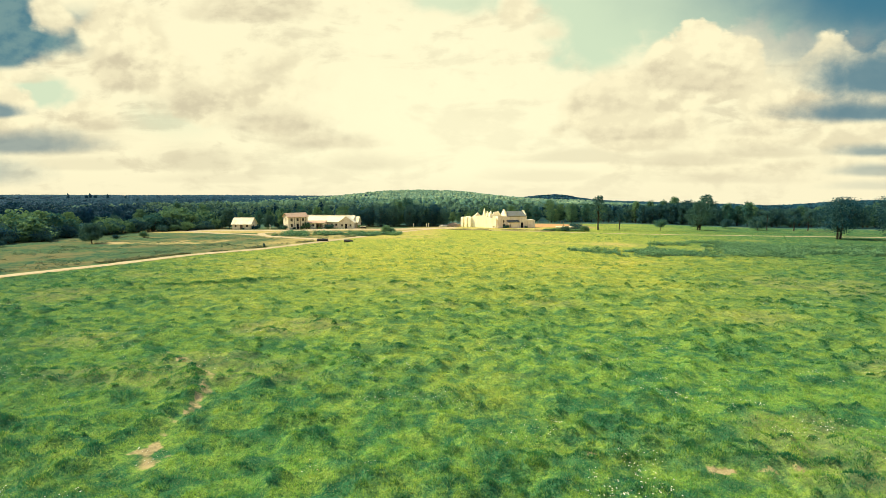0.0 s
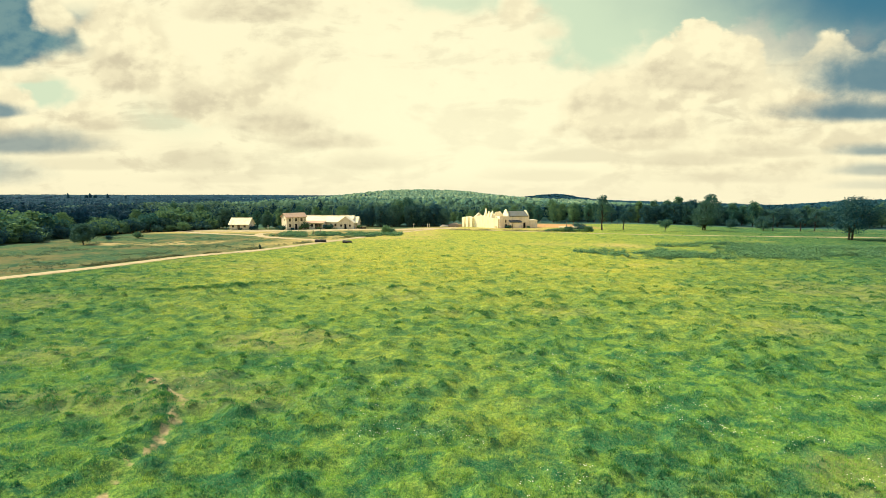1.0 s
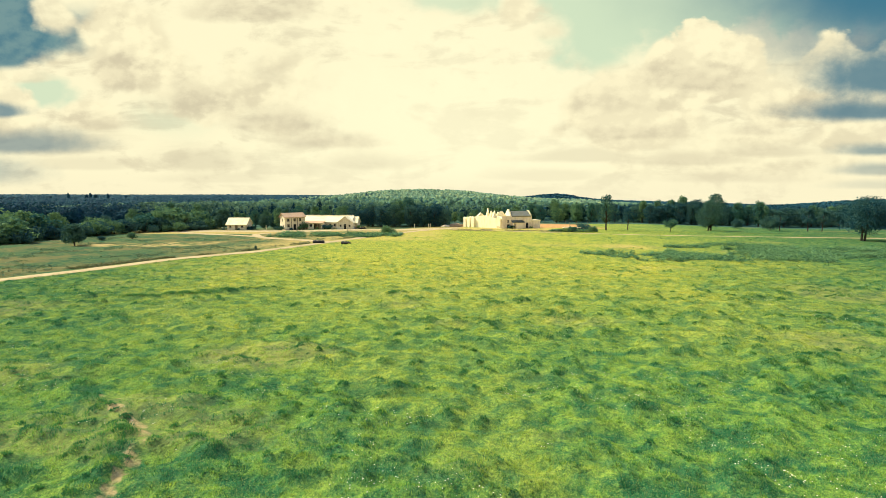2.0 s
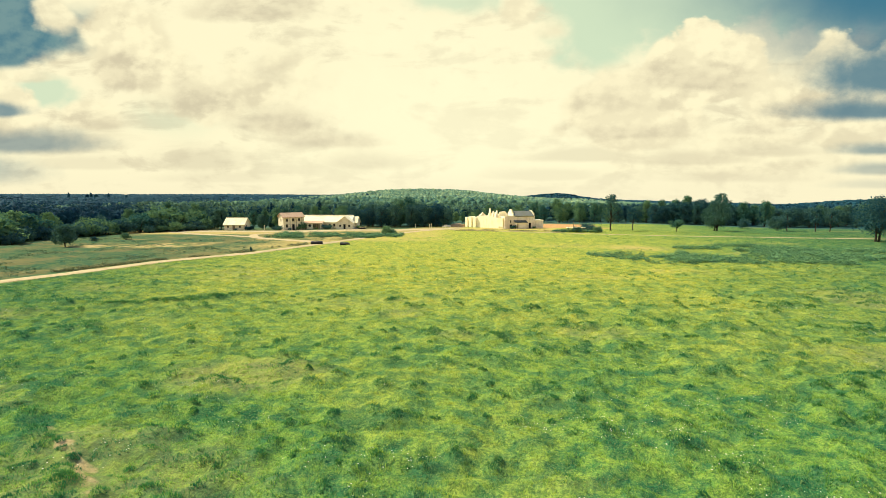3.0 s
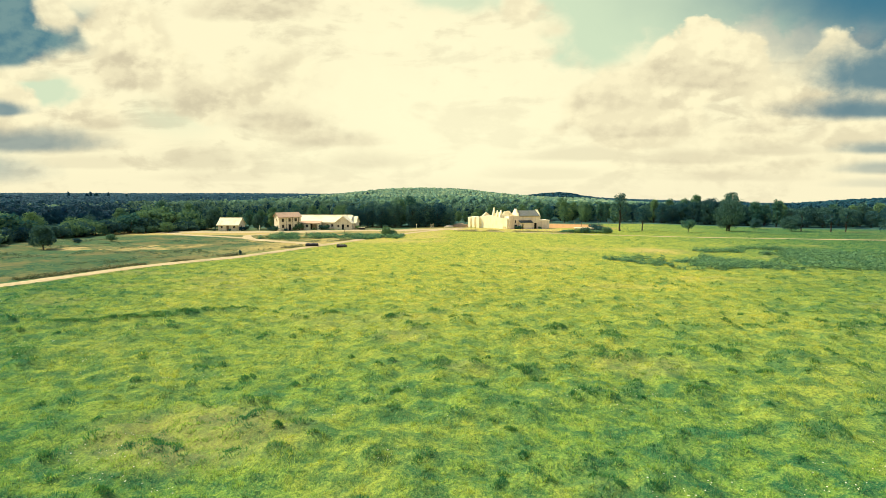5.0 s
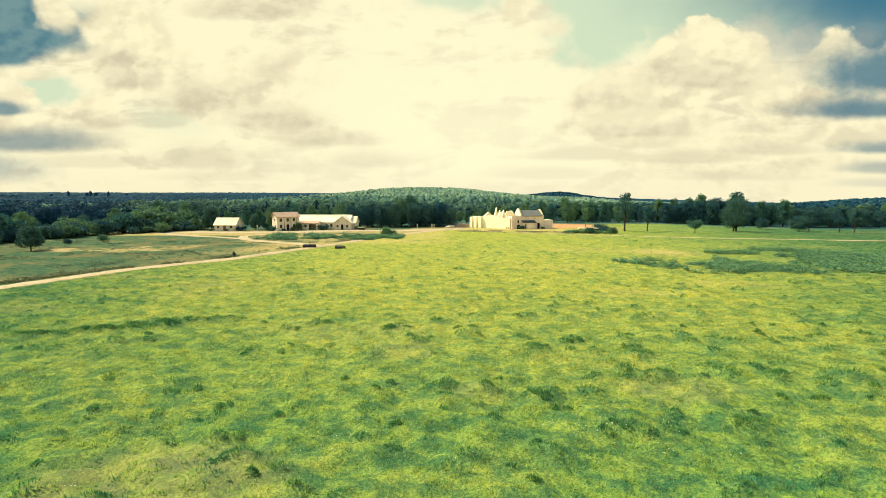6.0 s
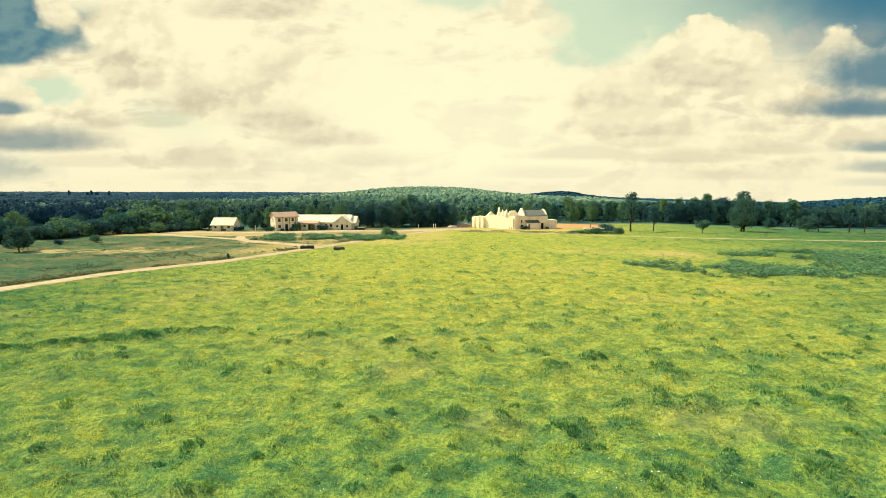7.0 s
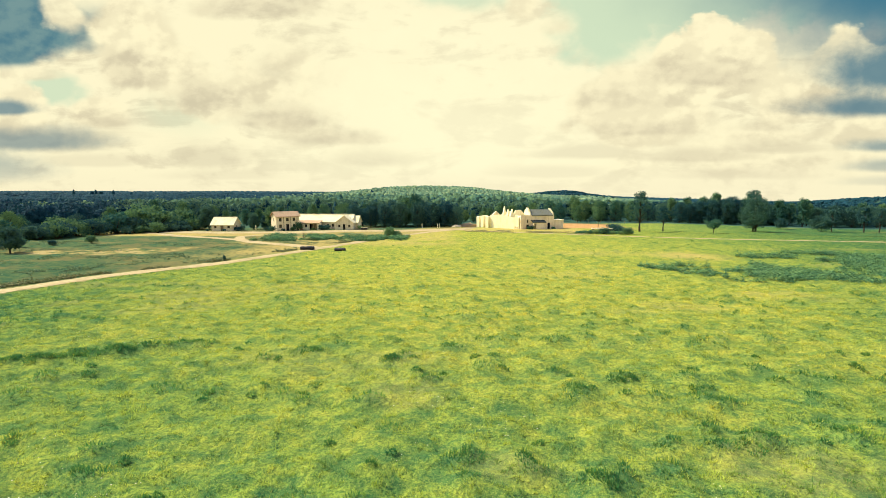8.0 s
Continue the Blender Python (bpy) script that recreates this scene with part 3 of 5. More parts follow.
def make_ground():
    front = np.arange(-62, 62.01, 0.45)
    back = np.arange(62 + 8, 360 - 62 - 7, 8.0)
    ang = np.radians(np.concatenate([front, back]))
    rings = 5.0 * np.exp(np.arange(0, 790) * math.log(4600 / 5.0) / 789)
    A, R = np.meshgrid(ang, rings)
    X, Y = R * np.sin(A), R * np.cos(A) - 4.0
    Z = height(X, Y)
    nr, na = X.shape
    verts = np.stack([X, Y, Z], -1).reshape(-1, 3)
    i, j = np.meshgrid(np.arange(nr - 1), np.arange(na), indexing="ij")
    jn = (j + 1) % na
    faces = np.stack([i * na + j, i * na + jn, (i + 1) * na + jn, (i + 1) * na + j], -1).reshape(-1, 4)[:, ::-1]
    verts = np.vstack([verts, [[0, -4, hz(0, -4)]]])
    me = mesh_from("ground", verts, faces, True)
    bm = bmesh.new()
    bm.from_mesh(me)
    bm.verts.ensure_lookup_table()
    for k in range(na):
        bm.faces.new((bm.verts[len(verts) - 1], bm.verts[(k + 1) % na], bm.verts[k])).smooth = True
    bmesh.ops.recalc_face_normals(bm, faces=bm.faces[:])
    bm.to_mesh(me)
    bm.free()
    x, y = verts[:, 0], verts[:, 1]
    side = np.interp(y, [p[1] for p in TRACK], [p[0] for p in TRACK])          # the track divides meadow from heath
    heath = step(side - x, 0, 4) * step(y, 20, 40) * (y < 192) + 0.0
    # heath colour also covers the strip before the grove, as its painted shade
    heath = np.maximum(heath, np.maximum(step(y, 195, 215) * (1 - step(x, 62, 75) * (1 - in_wood(x, y))), step(y, 186, 192) * step(-x, -2, 4)))
    dry = step(vnoise(x / 14, y / 6, 31) + 0.5 * vnoise(x / 5, y / 3, 32), 0.55, 1.0) * 0.2
    dry = np.maximum(dry, step(9 - np.hypot((x - 41) / 1.2, (y - 108.5)), 0, 8) * 0.85)
    dry = np.maximum(dry, step(10 - np.abs(y - 160 + x * 0.0), 0, 6) * step(-x, 48, 60) * 0.9)
    strip = step(4.3 + 1.8 * vnoise(x / 3, y / 3, 35) - near_line(x, y, [(-83, 111.5), (-78, 111.8), (-71.3, 112.9), (-64.7, 114.4), (-59, 117.5)]), 0, 1.4) * step(vnoise(x / 1.1, y / 0.8, 38) + 0.6 * vnoise(x / 4, y / 2, 39), -0.5, 0.4)
    dry = np.maximum(dry, strip)
    dry = np.maximum(dry, 0.60 * step(-x, -4, 6) * step(x, -60, -50) * step(y, 122, 132) * (1 - step(y, 176, 184)) * step(0.9 + vnoise(x / 5, y / 4, 42), 0.3, 1.0))
    dry = np.maximum(dry, 0.75 * step(22 + 8 * vnoise(x / 6, y / 5, 37) - near_line(x, y, TRACK), 0, 14) * step(y, 92, 118) * heath)
    dry = np.maximum(dry, 0.85 * step(x, 0, 5) * (1 - step(x, 40, 48)) * step(y + 0.30 * (x - 4), 174, 180) * (1 - step(y, 192, 196)))
    for cx, cy, rx, ry in ((33, 74, 5, 2.5), (20, 68, 5, 2), (-12, 34, 5, 3), (26, 112, 12, 5)):
        dry = np.maximum(dry, step(1.2 - np.hypot((x - cx) / rx, (y - cy) / ry), 0, 0.7) * 0.3)
    bare = step(3.0 - near_line(x, y, [(-95, 172), (-60, 170), (-20, 180), (0, 190), (6, 198)]), -3.5, 3) * 0.75
    bare = np.maximum(bare, step(1.2 - roads_near(x, y), 0, 1.6) * 0.6)
    bare = np.maximum(bare, 0.62 * strip)
    bare = np.maximum(bare, bare_spot(x, y) * (0.43 + 0.26 * vnoise(x / 0.45, y / 0.4, 40)))
    tilled = step(y, 192, 196) * (1 - step(y, 224, 230)) * step(x, 38, 42) * (1 - step(x, 60, 74))
    # the wood colour starts ahead of the trunks, darkening the ground beneath crowns
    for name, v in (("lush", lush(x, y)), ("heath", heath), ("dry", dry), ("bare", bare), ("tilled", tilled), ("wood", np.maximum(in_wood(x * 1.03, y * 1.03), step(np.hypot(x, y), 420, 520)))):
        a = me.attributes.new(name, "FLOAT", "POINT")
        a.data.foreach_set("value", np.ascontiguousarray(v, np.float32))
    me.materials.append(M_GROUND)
    tagged(new("ground", me), "wide grassy meadow falling gently towards woods", "ground", kind="structure")


make_ground()


def make_road(name, line, width, label, seed):
    pts = []
    for (ax, ay), (bx, by) in zip(line, line[1:]):
        k = max(2, int(math.hypot(bx - ax, by - ay) / 1.2))
        pts += [(ax + (bx - ax) * i / k, ay + (by - ay) * i / k) for i in range(k)]
    pts = np.array(pts + [line[-1]])
    for _ in range(4):
        pts[1:-1] = (pts[:-2] + pts[1:-1] * 2 + pts[2:]) / 4
    tan = np.gradient(pts, axis=0)
    tan /= np.hypot(tan[:, 0], tan[:, 1])[:, None]
    nor = np.stack([-tan[:, 1], tan[:, 0]], -1)
    s = np.arange(len(pts))
    rows = []
    for k, u in enumerate(np.linspace(-1, 1, 7)):
        w = width / 2 * u * (1 + 0.28 * vnoise(s / 1.7, s * 0 + k, seed) * (abs(u) > 0.9) + 0.15 * vnoise(s / 6, s * 0, seed + 1))
        p = pts + nor * w[:, None]
        crown = 0.05 - 0.05 * abs(u) ** 4 + 0.03 - 0.02 * (0.35 < abs(u) < 0.8)
        rows.append(np.column_stack([p, height(p[:, 0], p[:, 1]) + crown]))
    V = np.stack(rows, 1)
    n, m = V.shape[:2]
    i, j = np.meshgrid(np.arange(n - 1), np.arange(m - 1), indexing="ij")
    f = np.stack([i * m + j, i * m + j + 1, (i + 1) * m + j + 1, (i + 1) * m + j], -1).reshape(-1, 4)[:, ::-1]
    me = mesh_from(name, V.reshape(-1, 3), f, True)
    me.materials.append(M_GRAVEL)
    tagged(new(name, me), label, "track", kind="structure")


make_road("road_track", TRACK, 2.9, "pale gravel farm track worn by wheels", 41)
make_road("road_branch", BRANCH, 3.2, "pale gravel drive leading to the old shed", 42)
make_road("road_spur", SPUR, 2.6, "pale gravel loop up to the farmhouse", 43)
make_road("road_yard", YARD, 8.0, "bare gravel yard before the farm buildings", 44)
make_road("road_lane", LANE, 1.9, "narrow pale lane across the meadow", 45)


# ---- building helpers ----
def thing(name, x, y, yaw=0.0, z=None, label="", category="", group=""):
    e = new(name)
    e.empty_display_size = 0.5
    e.matrix_world = pose(x, y, hz(x, y) if z is None else z, 0, 0, yaw)
    return tagged(e, label, category, group)


def part(name, bm, mat, parent, label=""):
    me = bpy.data.meshes.new(name)
    bmesh.ops.recalc_face_normals(bm, faces=bm.faces[:])
    bm.to_mesh(me)
    bm.free()
    me.materials.append(mat)
    ob = new(name, me)
    ob.parent = parent
    return tagged(ob, label)


def box(bm, x0, y0, z0, x1, y1, z1):
    vs = [bm.verts.new((x, y, z)) for z in (z0, z1) for y in (y0, y1) for x in (x0, x1)]
    for f in ((0, 1, 3, 2), (4, 5, 7, 6), (0, 1, 5, 4), (2, 3, 7, 6), (0, 2, 6, 4), (1, 3, 7, 5)):
        bm.faces.new([vs[i] for i in f])
    return vs


def prism(bm, poly, d0, d1, axis):
    """A polygon in (u, z) pushed out from d0 to d1; axis 'x': u runs along x."""
    put = (lambda u, z, d: (u, d, z)) if axis == "x" else (lambda u, z, d: (d, u, z))
    a = [bm.verts.new(put(u, z, d0)) for u, z in poly]
    b = [bm.verts.new(put(u, z, d1)) for u, z in poly]
    bm.faces.new(a), bm.faces.new(b[::-1])
    for i in range(len(poly)):
        k = (i + 1) % len(poly)
        bm.faces.new((a[i], a[k], b[k], b[i]))


def wall(bm, axis, u0, u1, d0, d1, z0, z1, holes=()):
    """A wall along an axis with real openings (ua, ub, za, zb)."""
    us = sorted({u0, u1, *[h[0] for h in holes], *[h[1] for h in holes]})
    zs = sorted({z0, z1, *[h[2] for h in holes], *[h[3] for h in holes]})
    for ua, ub in zip(us, us[1:]):
        run = None
        for za, zb in [*zip(zs, zs[1:]), (None, None)]:
            solid = za is not None and not any(h[0] < (ua + ub) / 2 < h[1] and h[2] < (za + zb) / 2 < h[3] for h in holes)
            if solid:
                run = (run[0], zb) if run else (za, zb)
            elif run:
                box(bm, ua, d0, run[0], ub, d1, run[1]) if axis == "x" else box(bm, d0, ua, run[0], d1, ub, run[1])
                run = None


# ---- the farm: shed, farmhouse, long barn ----
def gable_roof(x0, x1, y0, y1, eave, ridge, over=0.35, thick=0.16):
    """Two pitched slabs with the ridge along x."""
    bm = bmesh.new()
    ym = (y0 + y1) / 2
    k = (ridge - eave) / (ym - y0)
    lo = eave - over * k
    prism(bm, [(y0 - over, lo), (ym, ridge), (y1 + over, lo), (y1 + over, lo + thick), (ym, ridge + thick * 1.25), (y0 - over, lo + thick)], x0 - over, x1 + over, "y")
    return bm


def gable_walls(x0, x1, y0, y1, eave, ridge, t=0.4, front=(), back=(), left=(), right=()):
    """Four walls as separate meshes, the end walls carried up into gables."""
    ym = (y0 + y1) / 2
    k = (ridge - eave) / (ym - y0)
    out = []
    for holes, d0, d1 in ((front, y0, y0 + t), (back, y1 - t, y1)):
        bm = bmesh.new()
        wall(bm, "x", x0 + t, x1 - t, d0, d1, -0.4, eave - 0.02, holes)
        out.append(bm)
    for holes, d0, d1 in ((left, x0, x0 + t), (right, x1 - t, x1)):
        bm = bmesh.new()
        wall(bm, "y", y0, y1, d0, d1, -0.4, eave - 0.02, holes)
        prism(bm, [(y0, eave - 0.02), (y1, eave - 0.02), (ym, ridge - 0.02)], d0, d1, "y")
        out.append(bm)
    return out


def add_window(parent, axis, u0, u1, z0, z1, d, out, mat=None, bars=1):
    """Frame with bars set into an opening; d is the wall's outer face, out the outward sign."""
    t = 0.06
    a, b = sorted((d - out * 0.18, d - out * 0.10))
    bm = bmesh.new()
    wall(bm, axis, u0, u1, a, b, z0, z1, [(u0 + t, u1 - t, z0 + t, z1 - t)])
    for i in range(bars):
        u = u0 + (u1 - u0) * (i + 1) / (bars + 1)
        wall(bm, axis, u - 0.025, u + 0.025, a + 0.01, b - 0.01, z0 + t, z1 - t)
    frame_ob = part("window", bm, mat or M_TIMBER, parent)
    bm = bmesh.new()
    wall(bm, axis, u0 + t, u1 - t, (a + b) / 2 - 0.006, (a + b) / 2 + 0.006, z0 + t, z1 - t)
    part("pane", bm, M_PANE, frame_ob)
    bm = bmesh.new()
    s0, s1 = sorted((d - out * 0.1, d + out * 0.07))
    wall(bm, axis, u0 - 0.08, u1 + 0.08, s0, s1, z0 - 0.09, z0 - 0.003)
    part("sill", bm, M_STONE, parent)


def add_door(parent, axis, u0, u1, z1, d, out, mat=None):
    a, b = sorted((d - out * 0.22, d - out * 0.15))
    bm = bmesh.new()
    n = 5
    for i in range(n):
        w = (u1 - u0) / n
        wall(bm, axis, u0 + w * i + 0.01, u0 + w * (i + 1) - 0.01, a, b, 0.0, z1)
    door = part("door", bm, mat or M_DARK, parent)
    bm = bmesh.new()
    s0, s1 = sorted((d - out * 0.15, d - out * 0.09))
    wall(bm, axis, u1 - 0.16, u1 - 0.10, s0, s1, 0.95, 1.1)
    part("handle", bm, M_RUST, door)


def make_pane_material():
    m, n, b, pos = material("dusty_glass", 0.25, 0.0, 0.5)
    c = n.mix(n.noise(pos, 2.5, 3.0), rgb(0.010, 0.013, 0.015), rgb(0.045, 0.045, 0.04))
    n.put(b.inputs["Base Color"], c)
    return m


M_PANE = make_pane_material()


def make_shed():
    e = thing("shed", -83.3, 176.4, 0.0, label="small old stone shed with a pale sheet roof", category="shed")
    L, W, eave, ridge = 7.4, 5.4, 2.15, 4.35
    holes = [(0.9, 1.7, 0.9, 1.7), (3.0, 4.1, -0.4, 1.95), (5.4, 6.3, 0.9, 1.7)]
    gh = [(2.0, 2.9, 0.9, 1.7)]
    for bm, nm in zip(gable_walls(0, L, 0, W, eave, ridge, front=holes, right=gh), ("front_wall", "back_wall", "end_wall", "end_wall")):
        part(nm, bm, M_STONE, e)
    part("roof", gable_roof(0, L, 0, W, eave, ridge, 0.4), M_ROOF, e, "pale corrugated sheet roof")
    bm = bmesh.new()
    box(bm, -0.42, W / 2 - 0.12, ridge + 0.10, L + 0.42, W / 2 + 0.12, ridge + 0.26)
    part("ridge_cap", bm, M_ROOF, e)
    add_window(e, "x", 0.9, 1.7, 0.9, 1.7, 0, -1)
    add_window(e, "x", 5.4, 6.3, 0.9, 1.7, 0, -1)
    add_window(e, "y", 2.0, 2.9, 0.9, 1.7, L, 1)
    add_door(e, "x", 3.0, 4.1, 1.95, 0, -1, M_TIMBER)


make_shed()


def make_farmhouse():
    e = thing("farmhouse", -61.0, 176.2, 40.0, label="derelict two-storey stone farmhouse with a brown tiled roof", category="house")
    L, W, eave, ridge = 8.0, 5.2, 4.8, 6.2
    holes = [(0.9, 1.8, 0.9, 2.1), (3.3, 4.3, -0.4, 2.1), (5.6, 6.5, 0.9, 2.1), 
             (0.9, 1.8, 3.1, 4.3), (3.35, 4.25, 3.1, 4.3), (5.6, 6.5, 3.1, 4.3)]
    left = [(2.0, 2.9, 3.1, 4.2), (1.2, 2.0, 0.9, 1.9)]
    for bm, nm in zip(gable_walls(0, L, 0, W, eave, ridge, front=holes, left=left), ("front_wall", "back_wall", "end_wall", "end_wall")):
        part(nm, bm, M_STONE, e)
    part("roof", gable_roof(0, L, 0, W, eave, ridge, 0.4), M_TILE, e, "brown clay tile roof")
    for u0, u1, z0, z1 in holes:
        if z0 > 0:
            add_window(e, "x", u0, u1, z0, z1, 0, -1)
    for u0, u1, z0, z1 in left:
        add_window(e, "y", u0, u1, z0, z1, 0, -1)
    add_door(e, "x", 3.3, 4.3, 2.1, 0, -1)
    bm = bmesh.new()
    for u in (2.5, 4.9, 7.1):
        box(bm, u - 0.05, -0.09, 0.0, u + 0.05, -0.004, 4.6)
    part("drainpipe", bm, M_RUST, e, "dark rusted drainpipes")


make_farmhouse()


def make_barn():
    e = thing("long_barn", -56.0, 187.0, -3.0, label="long low stone farm building with pale roofs and a gabled wing", category="barn")
    L, W, eave, ridge = 18.2, 7.2, 2.7, 5.0
    holes = [(9.2, 10.0, 0.9, 1.9), (11.0, 11.8, 0.9, 1.9), (2.4, 3.5, -0.4, 2.0)]
    for bm, nm in zip(gable_walls(-2.9, L, 0, W, eave, ridge, front=holes), ("front_wall", "back_wall", "end_wall", "end_wall")):
        part(nm, bm, M_STONE, e)
    part("roof", gable_roof(-2.9, L, 0, W, eave, ridge, 0.4), M_ROOF, e, "long pale sheet roof")
    bm = bmesh.new()
    box(bm, -2.7, W / 2 - 0.14, ridge + 0.14, L - 0.2, W / 2 + 0.14, ridge + 0.34)
    part("ridge_cap", bm, M_ROOF, e)
    add_window(e, "x", 9.2, 10.0, 0.9, 1.9, 0, -1)
    add_window(e, "x", 11.0, 11.8, 0.9, 1.9, 0, -1)
    add_door(e, "x", 2.4, 3.5, 2.0, 0, -1)
    # the gabled wing towards the yard: ridge along y, built with its own walls
    x0, x1, y0, y1, ev, rd, t = 13.0, 19.6, -2.4, 6.0, 2.5, 4.9, 0.4
    xm = (x0 + x1) / 2
    bm = bmesh.new()
    gh = [(14.1, 14.9, 0.9, 1.8), (15.8, 16.7, -0.4, 2.0), (17.7, 18.5, 0.9, 1.8)]
    wall(bm, "x", x0, x1, y0, y0 + t, -0.4, ev, gh)
    prism(bm, [(x0, ev), (x1, ev), (xm, rd)], y0, y0 + t, "x")
    part("wing_gable", bm, M_STONE, e)
    for xa in (x0, x1 - t):
        bm = bmesh.new()
        wall(bm, "y", y0 + t, y1, xa, xa + t, -0.4, ev)
        part("wing_wall", bm, M_STONE, e)
    bm = bmesh.new()
    o, k = 0.35, (rd - ev) / (xm - x0)
    prism(bm, [(x0 - o, ev - o * k), (xm, rd), (x1 + o, ev - o * k), (x1 + o, ev - o * k + 0.16), (xm, rd + 0.2), (x0 - o, ev - o * k + 0.16)], y0 - 0.3, y1, "x")
    part("wing_roof", bm, M_ROOF, e)
    for u0, u1, z0, z1 in gh:
        if z0 > 0:
            add_window(e, "x", u0, u1, z0, z1, y0, -1)
    add_door(e, "x", 15.8, 16.7, 2.0, y0, -1)
    # the low back range beyond the wing
    bm = bmesh.new()
    wall(bm, "x", 19.6, 20.3, 1.0, 1.4, -0.4, 2.4)
    wall(bm, "x", 19.6, 20.3, 6.0, 6.4, -0.4, 2.4)
    wall(bm, "y", 1.4, 6.0, 19.9, 20.3, -0.4, 2.4)
    prism(bm, [(1.0, 2.4), (6.4, 2.4), (3.7, 4.5)], 19.9, 20.3, "y")
    part("back_range", bm, M_STONE, e)
    part("back_roof", gable_roof(17.5, 20.3, 1.0, 6.4, 2.42, 4.55, 0.3), M_ROOF, e)


make_barn()


def make_porch_house():
    e = thing("porch_house", -56.2, 183.2, -2.0, label="low flat-roofed stone outhouse with open porch against the barn", category="outhouse")
    bm = bmesh.new()
    wall(bm, "x", 0, 7.6, 0, 0.35, -0.4, 2.3, [(0.7, 1.7, -0.4, 2.0), (2.5, 3.4, 0.9, 1.9), (4.2, 6.9, -0.4, 2.0)])
    part("front_wall", bm, M_WHITE, e)
    for x in (0, 7.25):
        bm = bmesh.new()
        wall(bm, "y", 0.35, 3.4, x, x + 0.35, -0.4, 2.3)
        part("side_wall", bm, M_STONE, e)
    bm = bmesh.new()
    prism(bm, [(-0.35, 2.25), (3.5, 3.0), (3.5, 3.14), (-0.35, 2.4)], -0.3, 7.9, "y")
    part("roof", bm, M_TILE, e, "brown lean-to roof")
    for x in (5.1, 6.0):
        bm = bmesh.new()
        box(bm, x - 0.08, 0.1, -0.3, x + 0.08, 0.26, 2.0)
        part("post", bm, M_TIMBER, e)
    add_window(e, "x", 2.5, 3.4, 0.9, 1.9, 0, -1)
    add_door(e, "x", 0.7, 1.7, 2.0, 0, -1, M_TIMBER)


make_porch_house()


# ---- the roofless white walls ----
def ragged(bm, profile, d0, d1, axis="x", z0=-0.5):
    """A wall whose top follows broken gables: profile of (u, z)."""
    prism(bm, [(profile[0][0], z0), (profile[-1][0], z0), *reversed(profile)], d0, d1, axis)


def make_ruin():
    e = thing("ruined_hall", 8.6, 201.6, -45.5, label="roofless white plastered ruin with broken gables and piers", category="ruin")
    for u0, u1, z in ((0.0, 1.3, 4.2), (2.2, 3.6, 4.5), (4.6, 6.0, 4.4)):
        bm = bmesh.new()
        prism(bm, [(-0.9, -0.5), (1.6, -0.5), (1.6, z + 0.1), (-0.8, z), (-0.9, z - 0.1)], u0, u1, "y")
        part("pier", bm, M_WHITE, e)
    bm = bmesh.new()
    ragged(bm, [(1.3, 3.4), (2.6, 3.9), (4.0, 3.3), (6.0, 4.0)], 2.2, 2.7)
    # the recess takes the darker plaster, so its shade is partly painted
    part("recessed_wall", bm, M_PINK, e, "shaded wall between the piers")
    bm = bmesh.new()
    ragged(bm, [(6.0, 4.6), (6.5, 4.9), (7.4, 5.0), (8.1, 4.8), (9.4, 5.2), (10.7, 5.0), (11.5, 5.4), (12.2, 4.9), (13.0, 5.0), (13.6, 5.3), (14.3, 4.7), (15.6, 4.9), (16.2, 4.4), (17.2, 4.5)], 0.0, 0.6)
    part("front_wall", bm, M_WHITE, e)
    bm = bmesh.new()
    wall(bm, "x", 17.2, 19.6, 0.0, 0.6, -0.5, 4.5, [(17.8, 18.3, 0.4, 1.2), (18.7, 19.2, 0.4, 1.2)])
    part("corner_wall", bm, M_WHITE, e)
    for u, pk, w in ((6.0, 6.3, 6.0), (11.6, 8.3, 2.2), (13.7, 7.3, 1.2), (15.0, 7.4, 2.6), (19.1, 5.0, 5.5)):
        bm = bmesh.new()
        y0 = 0.6
        ragged(bm, [(y0, 4.6), (y0 + w * 0.5, pk), (y0 + w, 4.4)], u - 0.25, u + 0.25, "y")
        part("gable", bm, M_WHITE, e)
    bm = bmesh.new()
    ragged(bm, [(6.2, 4.4), (8, 5.8), (10, 6.4), (12, 5.6), (14, 6.6), (16, 5.6), (19.3, 5.4)], 6.6, 7.2)
    part("back_wall", bm, M_WHITE, e)


make_ruin()


